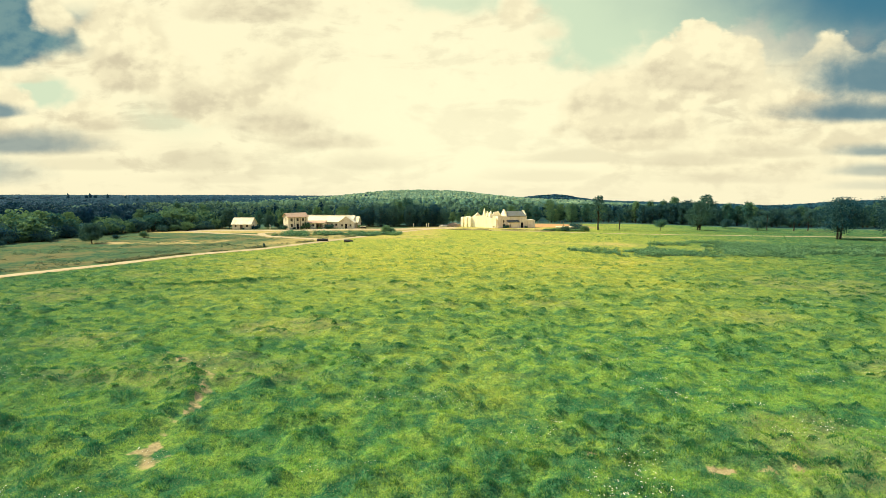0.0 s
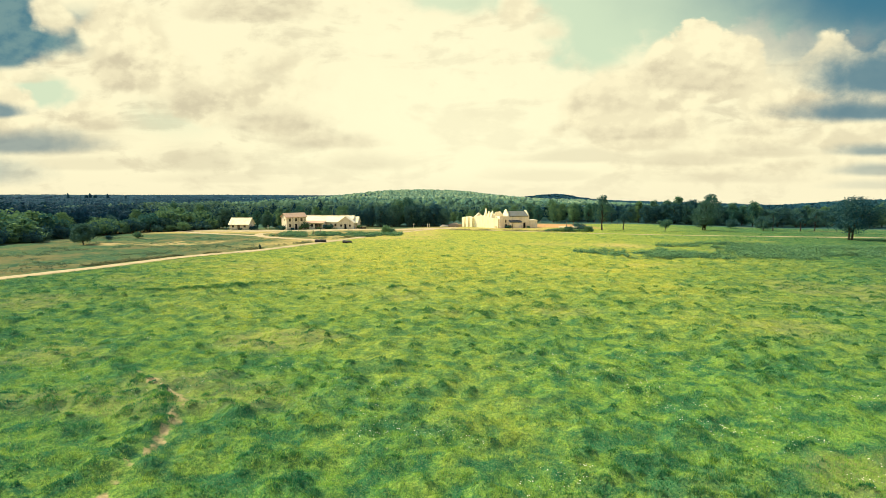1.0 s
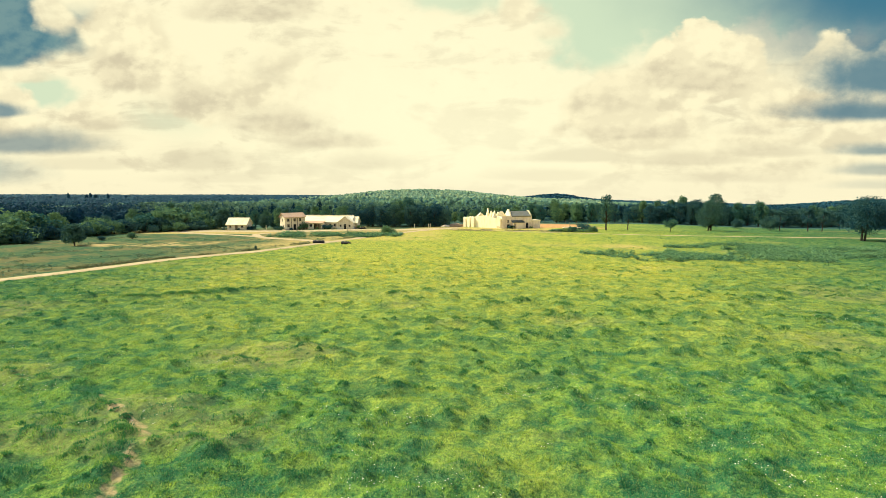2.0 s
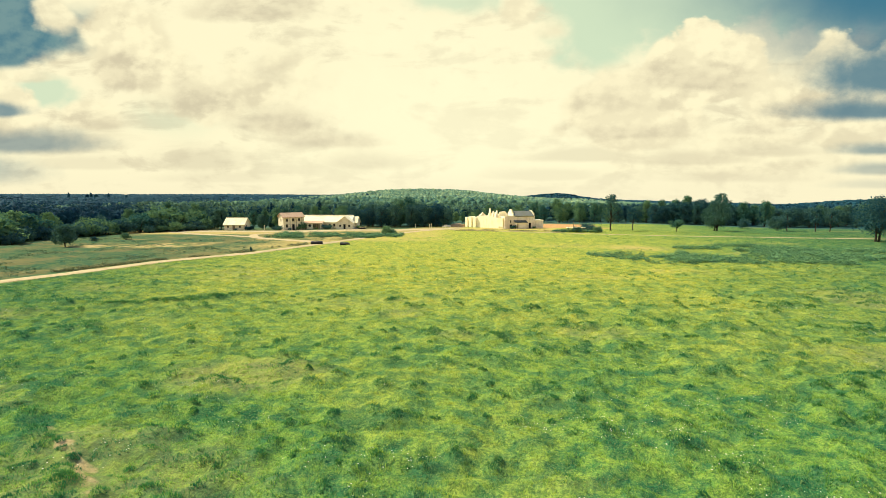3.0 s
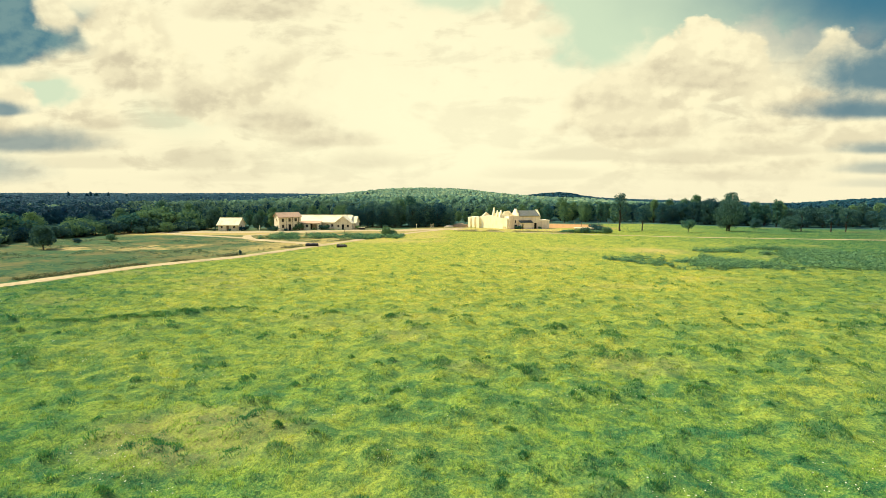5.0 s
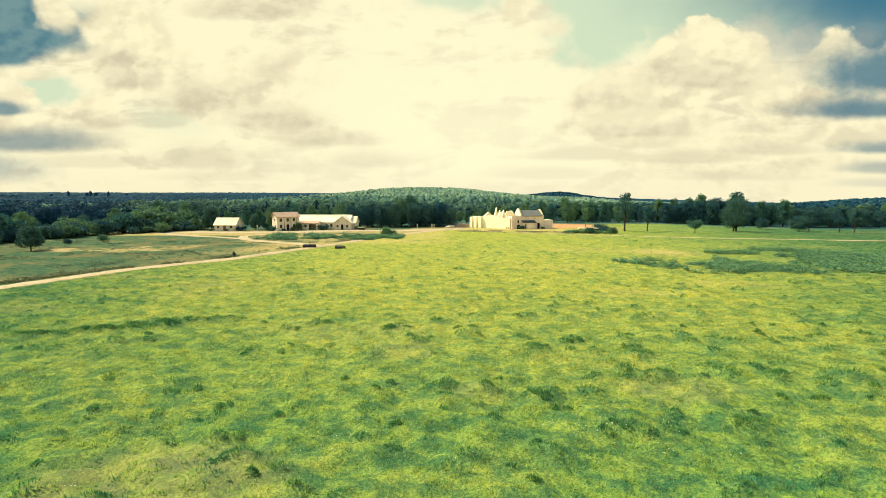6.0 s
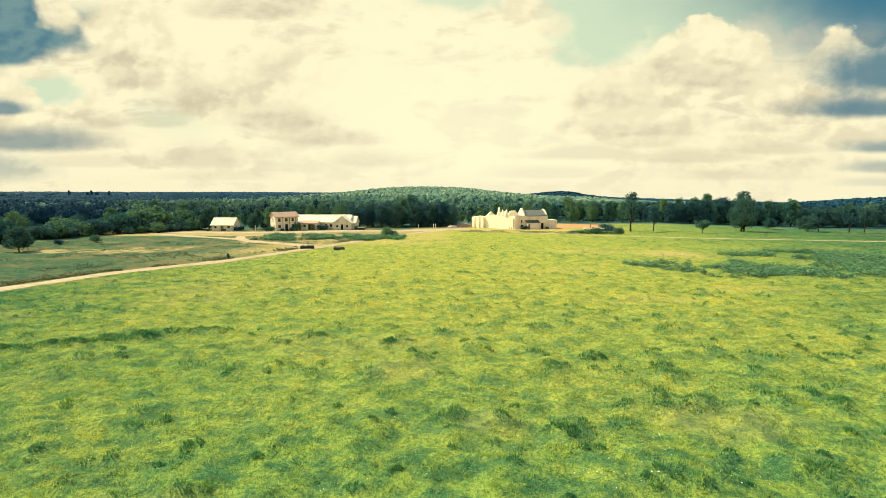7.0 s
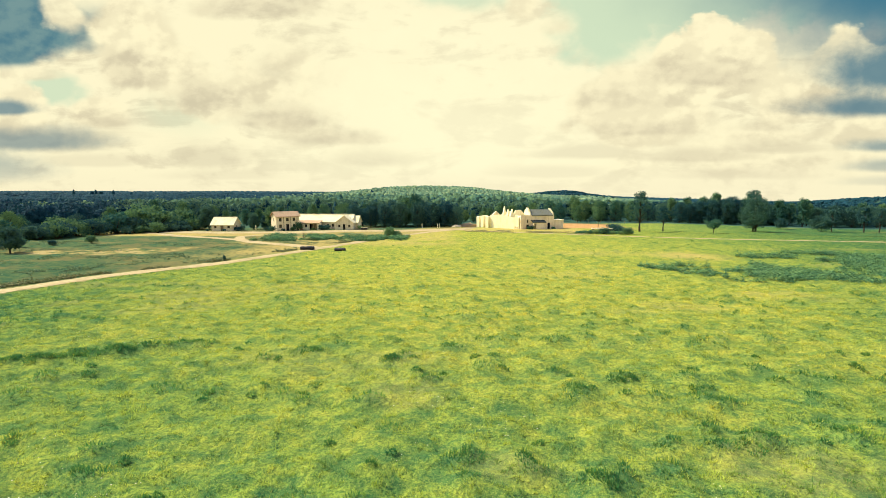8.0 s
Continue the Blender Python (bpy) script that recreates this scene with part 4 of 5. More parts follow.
def make_white_house():
    e = thing("white_house", 23.0, 187.2, 12.0, label="plastered house with a grey slate roof and stepped gables", category="house")
    W = 7.0
    bm = bmesh.new()
    wall(bm, "x", 0, 12.8, 0, 0.5, -0.5, 4.95, [(2.3, 2.9, 2.2, 3.4), (10.3, 11.3, -0.5, 2.2), (2.2, 3.3, -0.5, 1.6)])
    part("front_wall", bm, M_PINK, e)
    bm = bmesh.new()
    wall(bm, "x", 0, 12.8, W - 0.5, W, -0.5, 4.95)
    part("back_wall", bm, M_WHITE, e)
    bm = bmesh.new()
    wall(bm, "y", 0.5, W - 0.5, 0, 0.5, -0.5, 4.7, [(2.2, 3.2, 1.0, 2.4)])
    part("end_wall", bm, M_WHITE, e)
    for x0, x1, top in ((3.6, 4.1, 7.6), (12.3, 12.8, 7.2)):
        bm = bmesh.new()
        n = 5
        for i in range(n):
            y0, y1 = -0.1 + i * W / 2 / n, W + 0.1 - i * W / 2 / n
            box(bm, x0, y0 if i else 0.5, 4.97 + (top - 4.97) * i / n - 0.02, x1, y1 if i else W - 0.5, 4.97 + (top - 4.97) * (i + 1) / n - 0.02)
        if x0 > 5:
            wall(bm, "y", 0.5, W - 0.5, x0, x1, -0.5, 4.94)
        part("stepped_gable", bm, M_WHITE, e)
    bm = bmesh.new()
    prism(bm, [(-0.25, 4.75), (W / 2, 6.65), (W + 0.25, 4.75), (W + 0.25, 4.97), (W / 2, 6.9), (-0.25, 4.97)], 4.1, 12.3, "y")
    part("roof", bm, M_SLATE, e, "grey slate roof")
    bm = bmesh.new()
    ragged(bm, [(-0.6, 4.6), (0.3, 6.4), (2.4, 6.7), (3.5, 5.4)], W - 0.6, W - 0.1)
    part("broken_gable", bm, M_WHITE, e)
    bm = bmesh.new()
    wall(bm, "x", 4.2, 8.6, -1.8, -1.5, -0.5, 2.45, [(4.6, 5.2, -0.5, 2.0)])
    for x in (4.2, 8.3):
        wall(bm, "y", -1.5, -0.01, x, x + 0.3, -0.5, 2.5)
    porch = part("porch", bm, M_PINK, e)
    bm = bmesh.new()
    prism(bm, [(-2.15, 2.4), (-0.01, 3.1), (-0.01, 3.24), (-2.15, 2.54)], 3.8, 9.0, "y")
    part("porch_roof", bm, M_FELT, porch, "dark slate lean-to roof")
    add_door(e, "x", 10.3, 11.3, 2.2, 0, -1)
    add_door(e, "x", 2.2, 3.3, 1.6, 0, -1)
    add_window(e, "x", 2.3, 2.9, 2.2, 3.4, 0, -1)
    bm = bmesh.new()
    wall(bm, "x", 12.8, 16.8, 0.6, 1.0, -0.5, 3.0)
    wall(bm, "y", 1.0, 5.0, 16.4, 16.8, -0.5, 3.0)
    wall(bm, "x", 12.8, 16.4, 4.6, 5.0, -0.5, 3.0)
    annex = part("annex", bm, M_PINK, e)
    bm = bmesh.new()
    box(bm, 12.8, 0.45, 3.0, 16.95, 5.1, 3.18)
    part("coping", bm, M_WHITE, annex, "white flat roof slab")


make_white_house()


# ---- trees ----
def leaves(rng, centres, radii, count, size, squash=0.8):
    """Leaf clumps: small bent quads spread over the shells of many blobs."""
    k = rng.choice(len(centres), count, p=radii ** 2 / (radii ** 2).sum())
    d = rng.normal(size=(count, 3))
    d /= np.linalg.norm(d, axis=1)[:, None]
    r = radii[k] * (0.45 + 0.72 * rng.random(count) ** 0.8)
    p = centres[k] + d * r[:, None] * np.array([1, 1, squash])
    n = d + rng.normal(size=(count, 3)) * 0.55
    n /= np.linalg.norm(n, axis=1)[:, None]
    a = np.cross(n, rng.normal(size=(count, 3)))
    a /= np.linalg.norm(a, axis=1)[:, None] + 1e-9
    b = np.cross(n, a)
    s = (size * (0.6 + 0.8 * rng.random(count)))[:, None]
    droop = n * s * 0.35
    quad = np.stack([p - a * s * 0.5 - b * s * 0.25, p - b * s * 0.55 + droop * 0.4, p + a * s * 0.55 - droop, p + b * s * 0.5 + droop * 0.3], 1)
    return quad.reshape(-1, 3), np.arange(count * 4).reshape(-1, 4)


def tube(bm, pts, radii, sides=7):
    rings = []
    for i, (p, r) in enumerate(zip(pts, radii)):
        t = (Vector(pts[min(i + 1, len(pts) - 1)]) - Vector(pts[max(i - 1, 0)])).normalized()
        u = t.cross(Vector((0.3, 1, 0.1))).normalized()
        v = t.cross(u)
        rings.append([bm.verts.new(Vector(p) + (u * math.cos(6.2832 * k / sides) + v * math.sin(6.2832 * k / sides)) * r) for k in range(sides)])
    for a, b in zip(rings, rings[1:]):
        for k in range(sides):
            bm.faces.new((a[k], a[(k + 1) % sides], b[(k + 1) % sides], b[k]))
    bm.faces.new(rings[0][::-1]), bm.faces.new(rings[-1])


def make_tree(seed, h, width, clear, mat, n_blobs=16, count=1500, size=0.55, lean=0.0, shape="round", name="tree", label="", trunks=1):
    """A tree at the origin: tapered trunk with limbs, and a crown of leaf clumps. clear: the bare height of the trunk."""
    rng = np.random.default_rng(seed)
    e = new(name)
    bm = bmesh.new()
    cb, ct = clear, h
    centres, radii = [], []
    for i in range(n_blobs):
        f = (i + 0.5) / n_blobs
        z = cb + (ct - cb) * (0.08 + 0.86 * f)
        if shape == "round":
            w = math.sqrt(max(0.05, 1 - (2 * f - 0.85) ** 2 / 1.5))
        elif shape == "tall":
            w = 0.45 + 0.55 * math.sin(math.pi * min(1, f * 0.9 + 0.15))
        elif shape == "open":
            w = (0.55, 1.0, 0.75, 1.05, 0.85, 0.6, 1.0)[i % 7] * (1.0 if f < 0.7 else 0.62)
        else:
            w = 1.0
        a = i * 2.4 + rng.random() * 1.2
        br = width * ((0.085 if shape == "open" else 0.10 if n_blobs > 17 else 0.14) + 0.10 * rng.random())
        q = (width / 2 * w - br * 0.75) * (0.35 + 0.75 * rng.random() if shape != "open" else 0.8 + 0.35 * rng.random())
        centres.append((lean * z + math.cos(a) * q, math.sin(a) * q, min(z, ct - br * 0.65)))
        radii.append(br)
    centres, radii = np.array(centres), np.array(radii)
    r0 = 0.018 * h + 0.04
    top = cb + (ct - cb) * 0.72
    for k in range(trunks):
        o = (k - (trunks - 1) / 2) * 0.9
        pts = [(o + lean * z + o * z * 0.08 + 0.12 * math.sin(z * 0.9 + seed + k), 0.1 * math.cos(z * 0.7 + seed), z) for z in np.linspace(-0.35, top, 7)]
        tube(bm, pts, [r0 * (1.35, 1.0, 0.9, 0.75, 0.55, 0.35, 0.15)[i] for i in range(7)])
    for i in range(0, n_blobs, 2):
        c = centres[i]
        z0 = max(clear * 0.8, c[2] - radii[i] - 0.25 * width)
        s = (lean * z0, 0, z0)
        m = ((s[0] + c[0]) / 2, c[1] / 2, (z0 + c[2]) / 2 + 0.1 * h * 0.3)
        tube(bm, [s, m, tuple(c)], [r0 * 0.42, r0 * 0.28, r0 * 0.1], 5)
    trunk = part("trunk", bm, M_BARK, e)
    v, f = leaves(rng, centres, radii, count, size)
    me = mesh_from("crown", v, f)
    me.materials.append(mat)
    crown = new("crown", me)
    crown.parent = e
    tagged(e, label, "tree")
    return e


def put(ob, x, y, s=1.0, yaw=0.0, sz=None, first=False, label="", group=""):
    m = pose(x, y, hz(x, y), 0, 0, yaw) @ Matrix.Diagonal((s, s, sz or s, 1))
    if first:
        ob.matrix_basis = m
        c = ob
    else:
        c = copy_thing(ob, m)
    return tagged(c, label, "", group)


def singles():
    t = make_tree(3, 13.8, 7.4, 3.6, M_DARKLEAF, 30, 2000, 0.34, 0.0, "open", label="tall slender tree with a ragged green crown in the meadow")
    put(t, 62.9, 181.0, first=True)
    t = make_tree(4, 8.6, 5.4, 2.8, M_DARKLEAF, 20, 1400, 0.30, 0.0, "open", label="small upright tree with a bare lower trunk")
    put(t, 74.7, 188.8, first=True)
    put(t, 151.0, 208.0, 1.05, 50)
    put(t, 162.5, 206.7, 1.2, 120)
    put(t, 171.0, 209.0, 1.1, 210)
    t = make_tree(5, 4.5, 6.2, 1.8, M_LEAF, 18, 1600, 0.28, 0.0, "flat", label="small flat-crowned hawthorn standing alone in grass")
    put(t, 87.9, 180.2, first=True)
    t = make_tree(6, 12.9, 10.4, 1.3, M_DARKLEAF, 56, 8000, 0.29, 0.0, "round", label="broad full-crowned tree casting shade on the meadow", trunks=2)
    put(t, 113.5, 198.0, first=True)
    t = make_tree(7, 5.2, 7.2, 0.9, M_DARKLEAF, 36, 4000, 0.26, 0.0, "round", label="low round dark-leaved thorn tree")
    put(t, 145.2, 206.0, 1.2, first=True)
    put(t, 138.0, 218.0, 0.7, 60)
    t = make_tree(8, 11.6, 12.5, 2.6, M_DARKLEAF, 60, 8500, 0.27, 0.05, "round", label="spreading dark oak with forked leaning trunks", trunks=2)
    put(t, 111.5, 125.5, first=True)
    put(t, 120.5, 119.0, 1.02, 75)
    put(t, 133.0, 108.0, 1.1, 190)
    t = make_tree(9, 5.0, 5.2, 1.0, M_DARKLEAF, 28, 2600, 0.30, 0.0, "round", label="small dark bushy tree at the edge of the heath")
    put(t, -87.5, 110.8, first=True)
    t = make_tree(10, 8.2, 7.2, 0.7, M_DARKLEAF, 40, 4200, 0.36, 0.0, "round", label="dense dark tree beside the old shed")
    put(t, -87.6, 183.0, first=True)
    put(t, -92.5, 187.0, 0.9, 100)
    put(t, -72.2, 184.0, 0.68, 40, label="dense dark bush between shed and farmhouse")
    put(t, -69.5, 187.5, 0.6, 90, label="dense dark bush between shed and farmhouse")
    t = make_tree(11, 6.6, 5.0, 1.0, M_LEAF2, 28, 2600, 0.30, 0.0, "round", label="pale green tree behind the farmhouse corner")
    put(t, -66.8, 185.5, 0.95, first=True)
    put(t, -61.5, 193.0, 0.95, 70)


singles()


def grove_and_edges():
    """Trees that stand in masses, from a few kinds."""
    rng = random.Random(7)
    kinds = [make_tree(20 + i, h, w, c, m, 48, 3500, 0.34, 0.0, s, label=l) for i, (h, w, c, m, s, l) in enumerate((
        (11.0, 8.5, 0.5, M_LEAF, "round", "broadleaf woodland tree with a dense green crown"),
        (12.5, 7.5, 0.8, M_LEAF, "tall", "tall broadleaf woodland tree at the wood's edge"),
        (9.5, 7.5, 0.4, M_LEAF2, "round", "pale green broadleaf tree at the wood's edge"),
        (11.0, 9.0, 0.3, M_DARKLEAF, "round", "dark dense broadleaf tree"),
    ))]
    used = set()

    def plant(k, x, y, s, group):
        t = kinds[k]
        put(t, x, y, s, rng.uniform(0, 360), s * rng.uniform(0.9, 1.1), first=k not in used, group=group)
        used.add(k)
    for i in range(22):
        f = i / 21
        plant(3 if rng.random() < 0.8 else 0, -39 + 40 * f + rng.uniform(-1, 1), 198 + (i % 3) * 6 + rng.uniform(-1.5, 1.5) + 5 * f, rng.uniform(0.96, 1.14) - 0.14 * (i < 3), "dark grove behind the yard")
    pts = []
    for _ in range(9000):
        x, y = rng.uniform(-260, 300), rng.uniform(85, 300)
        if abs(math.degrees(math.atan2(x, y - 15))) > 52 or float(in_wood(np.array([x]), np.array([y]))[0]) < 0.6:
            continue
        r = math.hypot(x, y)
        fx, fy = x * (1 - 26 / r), y * (1 - 26 / r)
        if float(in_wood(np.array([fx]), np.array([fy]))[0]) > 0.5:
            continue
        if any((x - a) ** 2 + (y - b) ** 2 < (42 if x < 90 else 30) for a, b in pts):
            continue
        pts.append((x, y))
    for x, y in pts:
        # the dark leaf comes oftener towards both sides, for the falloff painted there
        k = rng.choice((0, 3, 3)) if x < -95 else rng.choice((0, 0, 1, 2)) if x < 90 else rng.choice((1, 3, 3, 3))
        s = rng.uniform(0.75, 1.0)
        if x < -105 and y < 190:
            s *= 0.62 if rng.random() < 0.7 else 0.9
        if x > 90:
            s *= 1.18
        if x < 60:
            s *= 0.86 if k != 1 else 0.74
        plant(k, x, y, s, "trees along the wood's edge")
    for x, y, s, k in ((121, 250, 1.0, 3), (125.5, 247, 1.15, 3), (130, 252, 1.05, 1), (131.5, 246, 1.2, 3), (136, 249, 1.25, 3), (140, 247, 1.2, 3), (143.5, 245, 1.1, 0), (147.5, 248, 1.15, 3)):
        plant(k, x, y, s * 1.22, "tall trees at the meadow's end")


grove_and_edges()


def make_shrubs():
    rng = random.Random(9)
    kinds = []
    for i, (m, l) in enumerate(((M_LEAF, "low rounded shrub with green leaves"), (M_DARKLEAF, "low dense shrub with dark leaves"), (M_LEAF2, "scrubby bush with pale green leaves"))):
        g = np.random.default_rng(60 + i)
        e = new("shrub")
        a = g.random(9) * 6.28
        q = g.random(9) * 0.8
        c = np.stack([np.cos(a) * q, np.sin(a) * q, 0.35 + 0.5 * g.random(9)], -1)
        v, f = leaves(g, c, 0.30 + 0.25 * g.random(9), 1150, 0.115)
        v[:, 2] = np.maximum(v[:, 2], -0.05)
        me = mesh_from("foliage", v, f)
        me.materials.append(m)
        o = new("foliage", me)
        o.parent = e
        bm = bmesh.new()
        for k in range(5):
            b = k * 1.25
            tube(bm, [(0, 0, -0.1), (0.25 * math.cos(b), 0.25 * math.sin(b), 0.35), (0.6 * math.cos(b), 0.6 * math.sin(b), 0.8)], [0.035, 0.025, 0.01], 5)
        part("stem", bm, M_BARK, e)
        tagged(e, l, "shrub")
        kinds.append(e)
    used = set()

    def plant(k, x, y, s, group="", label=""):
        put(kinds[k], x, y, s, rng.uniform(0, 360), s * rng.uniform(0.8, 1.1), first=k not in used, group=group, label=label)
        used.add(k)
    for i in range(46):      # scrub before the wood on the heath side
        f = i / 45
        x = -104 - 8 * math.sin(f * 5) + rng.uniform(-7, 5)
        y = 108 + 76 * f
        plant(rng.choice((0, 1, 1, 1, 1, 2)), x + 14 * max(0, f - 0.85), y, rng.uniform(1.2, 2.4), "scrub on the heath")
        if i % 2:
            plant(rng.choice((0, 0, 1, 2)), x - 4 + rng.uniform(-3, 3), y + rng.uniform(-2, 2), rng.uniform(1.8, 2.8), "scrub on the heath")
    for i in range(18):      # scrub behind the yard
        plant(rng.choice((0, 1, 2)), -116 + 22 * i / 17 + rng.uniform(-1, 1), 184 + rng.uniform(-3, 3), rng.uniform(1.2, 2.4), "scrub on the heath")
    for x, y, s, k in ((-65.0, 177.8, 0.7, 1), (-63.4, 176.6, 0.8, 1), (-62.0, 175.2, 0.6, 0), (-58.8, 176.6, 0.5, 1), (-56.6, 179.2, 0.8, 2), (-55.4, 181.0, 0.9, 0), (-50.4, 181.8, 0.5, 2), (-47.6, 182.8, 1.0, 1), (-46.0, 183.2, 1.1, 1), (-17.4, 150.6, 1.3, 2), (-19.0, 151.0, 1.0, 0),
                       (-34.6, 186.0, 1.0, 2), (-84.2, 175.4, 0.45, 1), (-78.6, 175.6, 0.4, 1), (-75.2, 177.0, 0.8, 1), (-74.4, 179.2, 0.9, 1), (26.0, 186.3, 0.6, 1), (27.2, 186.8, 0.45, 0), (35.0, 188.4, 0.35, 0)):
        plant(k, x, y, s, "shrubs against the farm walls")
    for x, y, s, k in ((40.6, 164.6, 0.7, 2), (42.4, 163.8, 0.9, 2), (44.6, 163.0, 0.75, 0), (46.8, 162.4, 0.7, 2), (49.2, 162.4, 0.65, 2), (51.6, 162.8, 0.8, 0), (53.2, 164.2, 0.8, 2), (50.6, 171.6, 1.9, 1), (52.4, 170.4, 1.2, 1)):
        plant(k, x, y, s, "brambles beside the lane")
    put(kinds[1], -40.2, 99.9, 0.2, 20, 0.55, label="small upright dark bush beside the track")
    for x, y, s, k in ((-96, 121, 0.8, 0), (-92, 125, 0.6, 1), (-100, 100, 0.9, 1), (-88, 131, 0.6, 0)):
        plant(k, x, y, s, "", "")


make_shrubs()


def crown_domes(rng, x, y, z, w, h, rings, sides):
    """Lumpy rounded tree crowns, closed on top and open at the foot: vertices and triangles."""
    n = len(x)
    lat = np.linspace(-0.25, 1.25, rings)
    a = np.arange(sides) * 6.2832 / sides + 0.5 * np.arange(rings)[:, None]
    base = np.stack([np.cos(lat)[:, None] * np.cos(a), np.cos(lat)[:, None] * np.sin(a), np.sin(lat)[:, None] + 0 * a], -1).reshape(-1, 3)
    base = np.vstack([base, [[0, 0, 1.0]]])
    m = len(base)
    k = 1 + 0.17 * rng.normal(size=(n, m, 1)).clip(-1.6, 1.6)
    v = base[None] * k * np.stack([w, w, h], -1)[:, None, :] + np.stack([x, y, z], -1)[:, None, :]
    f = []
    for i in range(rings - 1):
        for j in range(sides):
            p, q = i * sides + j, i * sides + (j + 1) % sides
            f += [(p, q, q + sides), (p, q + sides, p + sides)]
    f += [((rings - 1) * sides + j, (rings - 1) * sides + (j + 1) % sides, m - 1) for j in range(sides)]
    return v.reshape(-1, 3), (np.array(f)[None] + (np.arange(n) * m)[:, None, None]).reshape(-1, 3)


def make_far_woods():
    """The woods that clothe valley and hills: crowns of many leaf clumps near by, lumpy domes farther off."""
    rng = np.random.default_rng(77)
    domes = ([], [], [])
    for r0, r1, sp, n_tri, k in ((195, 290, 6.2, 240, 0.088), (290, 450, 6.8, 105, 0.13), (450, 700, 7.6, 0, 0), (700, 1100, 8.2, 0, 0), (1100, 1650, 9.0, 0, 0), (1650, 2600, 17.0, 0, 0), (2600, 3900, 38.0, 0, 0)):
        n = int((r1 * r1 - r0 * r0) * math.radians(104) / 2 / (sp * sp))
        r = np.sqrt(rng.uniform(r0 * r0, r1 * r1, n))
        a = np.radians(rng.uniform(-52, 52, n))
        x, y = r * np.sin(a), r * np.cos(a)
        f = 1 - 24 / r
        glade = vnoise(x / 120, y / 60, 81) + 0.4 * vnoise(x / 40, y / 40, 82)
        keep = (in_wood(x, y) > 0.5) & (in_wood(x * f, y * f) > 0.5) & ((glade < 0.75) | (r < 350))
        keep &= (r < 600) | (r > 1650) | (base_height(x, y) > -7.5) | (rng.random(n) < 0.55)
        x, y, r = x[keep], y[keep], r[keep]
        n = len(x)
        h = (7.2 + 4.0 * rng.random(n) + 2.0 * vnoise(x / 60, y / 60, 83)) * (1 - 0.3 * step(r, 800, 1400))
        w = sp * (0.40 + 0.48 * rng.random(n) ** 1.7)
        if r0 == 1650:          # a few tall trees stand up on the far left skyline
            sky_x = 2000 * np.sin(np.radians([-39.8, -38.4, -38.1, -37.7, -36.7, -35.2]))
            x, y, r = np.append(x, sky_x), np.append(y, np.sqrt(2000 ** 2 - sky_x ** 2)), np.append(r, np.full(6, 2000))
            h, w, n = np.append(h, (23, 19, 23, 20, 21, 17)), np.append(w, (5, 6, 5, 7, 5, 6)), n + 6
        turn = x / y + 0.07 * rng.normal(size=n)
        kind = np.where(r < 700, 0, np.where((turn < -0.30) | (turn > 0.50) | (r > 1650), 2, 1))          # to both sides of the hills the dark colour carries distance and lens falloff
        z = base_height(x, y)
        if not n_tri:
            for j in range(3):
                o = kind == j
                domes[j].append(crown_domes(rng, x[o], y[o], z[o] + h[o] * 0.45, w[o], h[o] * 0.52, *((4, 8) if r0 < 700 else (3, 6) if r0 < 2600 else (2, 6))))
            continue
        domes[2].append(crown_domes(rng, x, y, z + h * 0.42, w * 0.66, h * 0.38, 3, 6))          # a dark inner dome, standing in for the shade in each crown's heart
        d = rng.normal(size=(n, n_tri, 3))
        d[:, :, 2] = np.abs(d[:, :, 2]) * 1.2 - 0.2
        d /= np.linalg.norm(d, axis=2)[:, :, None]
        bulge = 1 + 0.13 * np.sin(d[:, :, 0] * 5 + x[:, None]) * np.cos(d[:, :, 1] * 5 + y[:, None]) + 0.09 * np.sin(d[:, :, 2] * 9 + x[:, None])
        c = np.stack([x, y, z + h * 0.50], -1)[:, None, :] + d * (bulge * (0.80 + 0.24 * rng.random((n, n_tri))))[:, :, None] * np.stack([w, w, h * 0.46], -1)[:, None, :]
        nrm = d + 0.34 * rng.normal(size=d.shape)
        nrm /= np.linalg.norm(nrm, axis=2)[:, :, None]
        u = np.cross(nrm, rng.normal(size=d.shape))
        u /= np.linalg.norm(u, axis=2)[:, :, None] + 1e-9
        v = np.cross(nrm, u)
        s = (w * k)[:, None, None] * (0.7 + 0.7 * rng.random(d.shape[:2]))[:, :, None]
        # leaves far out to either side take the dark colour, as lens falloff
        side = (x / y + 0.05 * rng.normal(size=n) < -0.62) | (x / y + 0.05 * rng.normal(size=n) > 0.40)
        tri = np.stack([c - u * s - v * s * 0.6, c + u * s - v * s * 0.6, c + v * s * 0.9], 2)
        for j, o in ((0, ~side), (2, side)):
            leaf = tri[o].reshape(-1, 3)
            domes[j].append((leaf, np.arange(len(leaf)).reshape(-1, 3)))
    for k, (name, mat, label) in enumerate((("woods", M_WOODS, "broadleaf woods covering the valley floor"), ("hill_woods", M_HILL, "broadleaf woods covering the low hills, paled with painted haze"), ("distant_woods", M_DARKWOODS, "dark-painted woods across the plain, side crowns and crown hearts"))):
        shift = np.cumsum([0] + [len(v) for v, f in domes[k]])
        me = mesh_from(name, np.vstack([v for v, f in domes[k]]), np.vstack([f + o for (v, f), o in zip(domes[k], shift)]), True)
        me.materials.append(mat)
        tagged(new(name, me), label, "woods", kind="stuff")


make_far_woods()


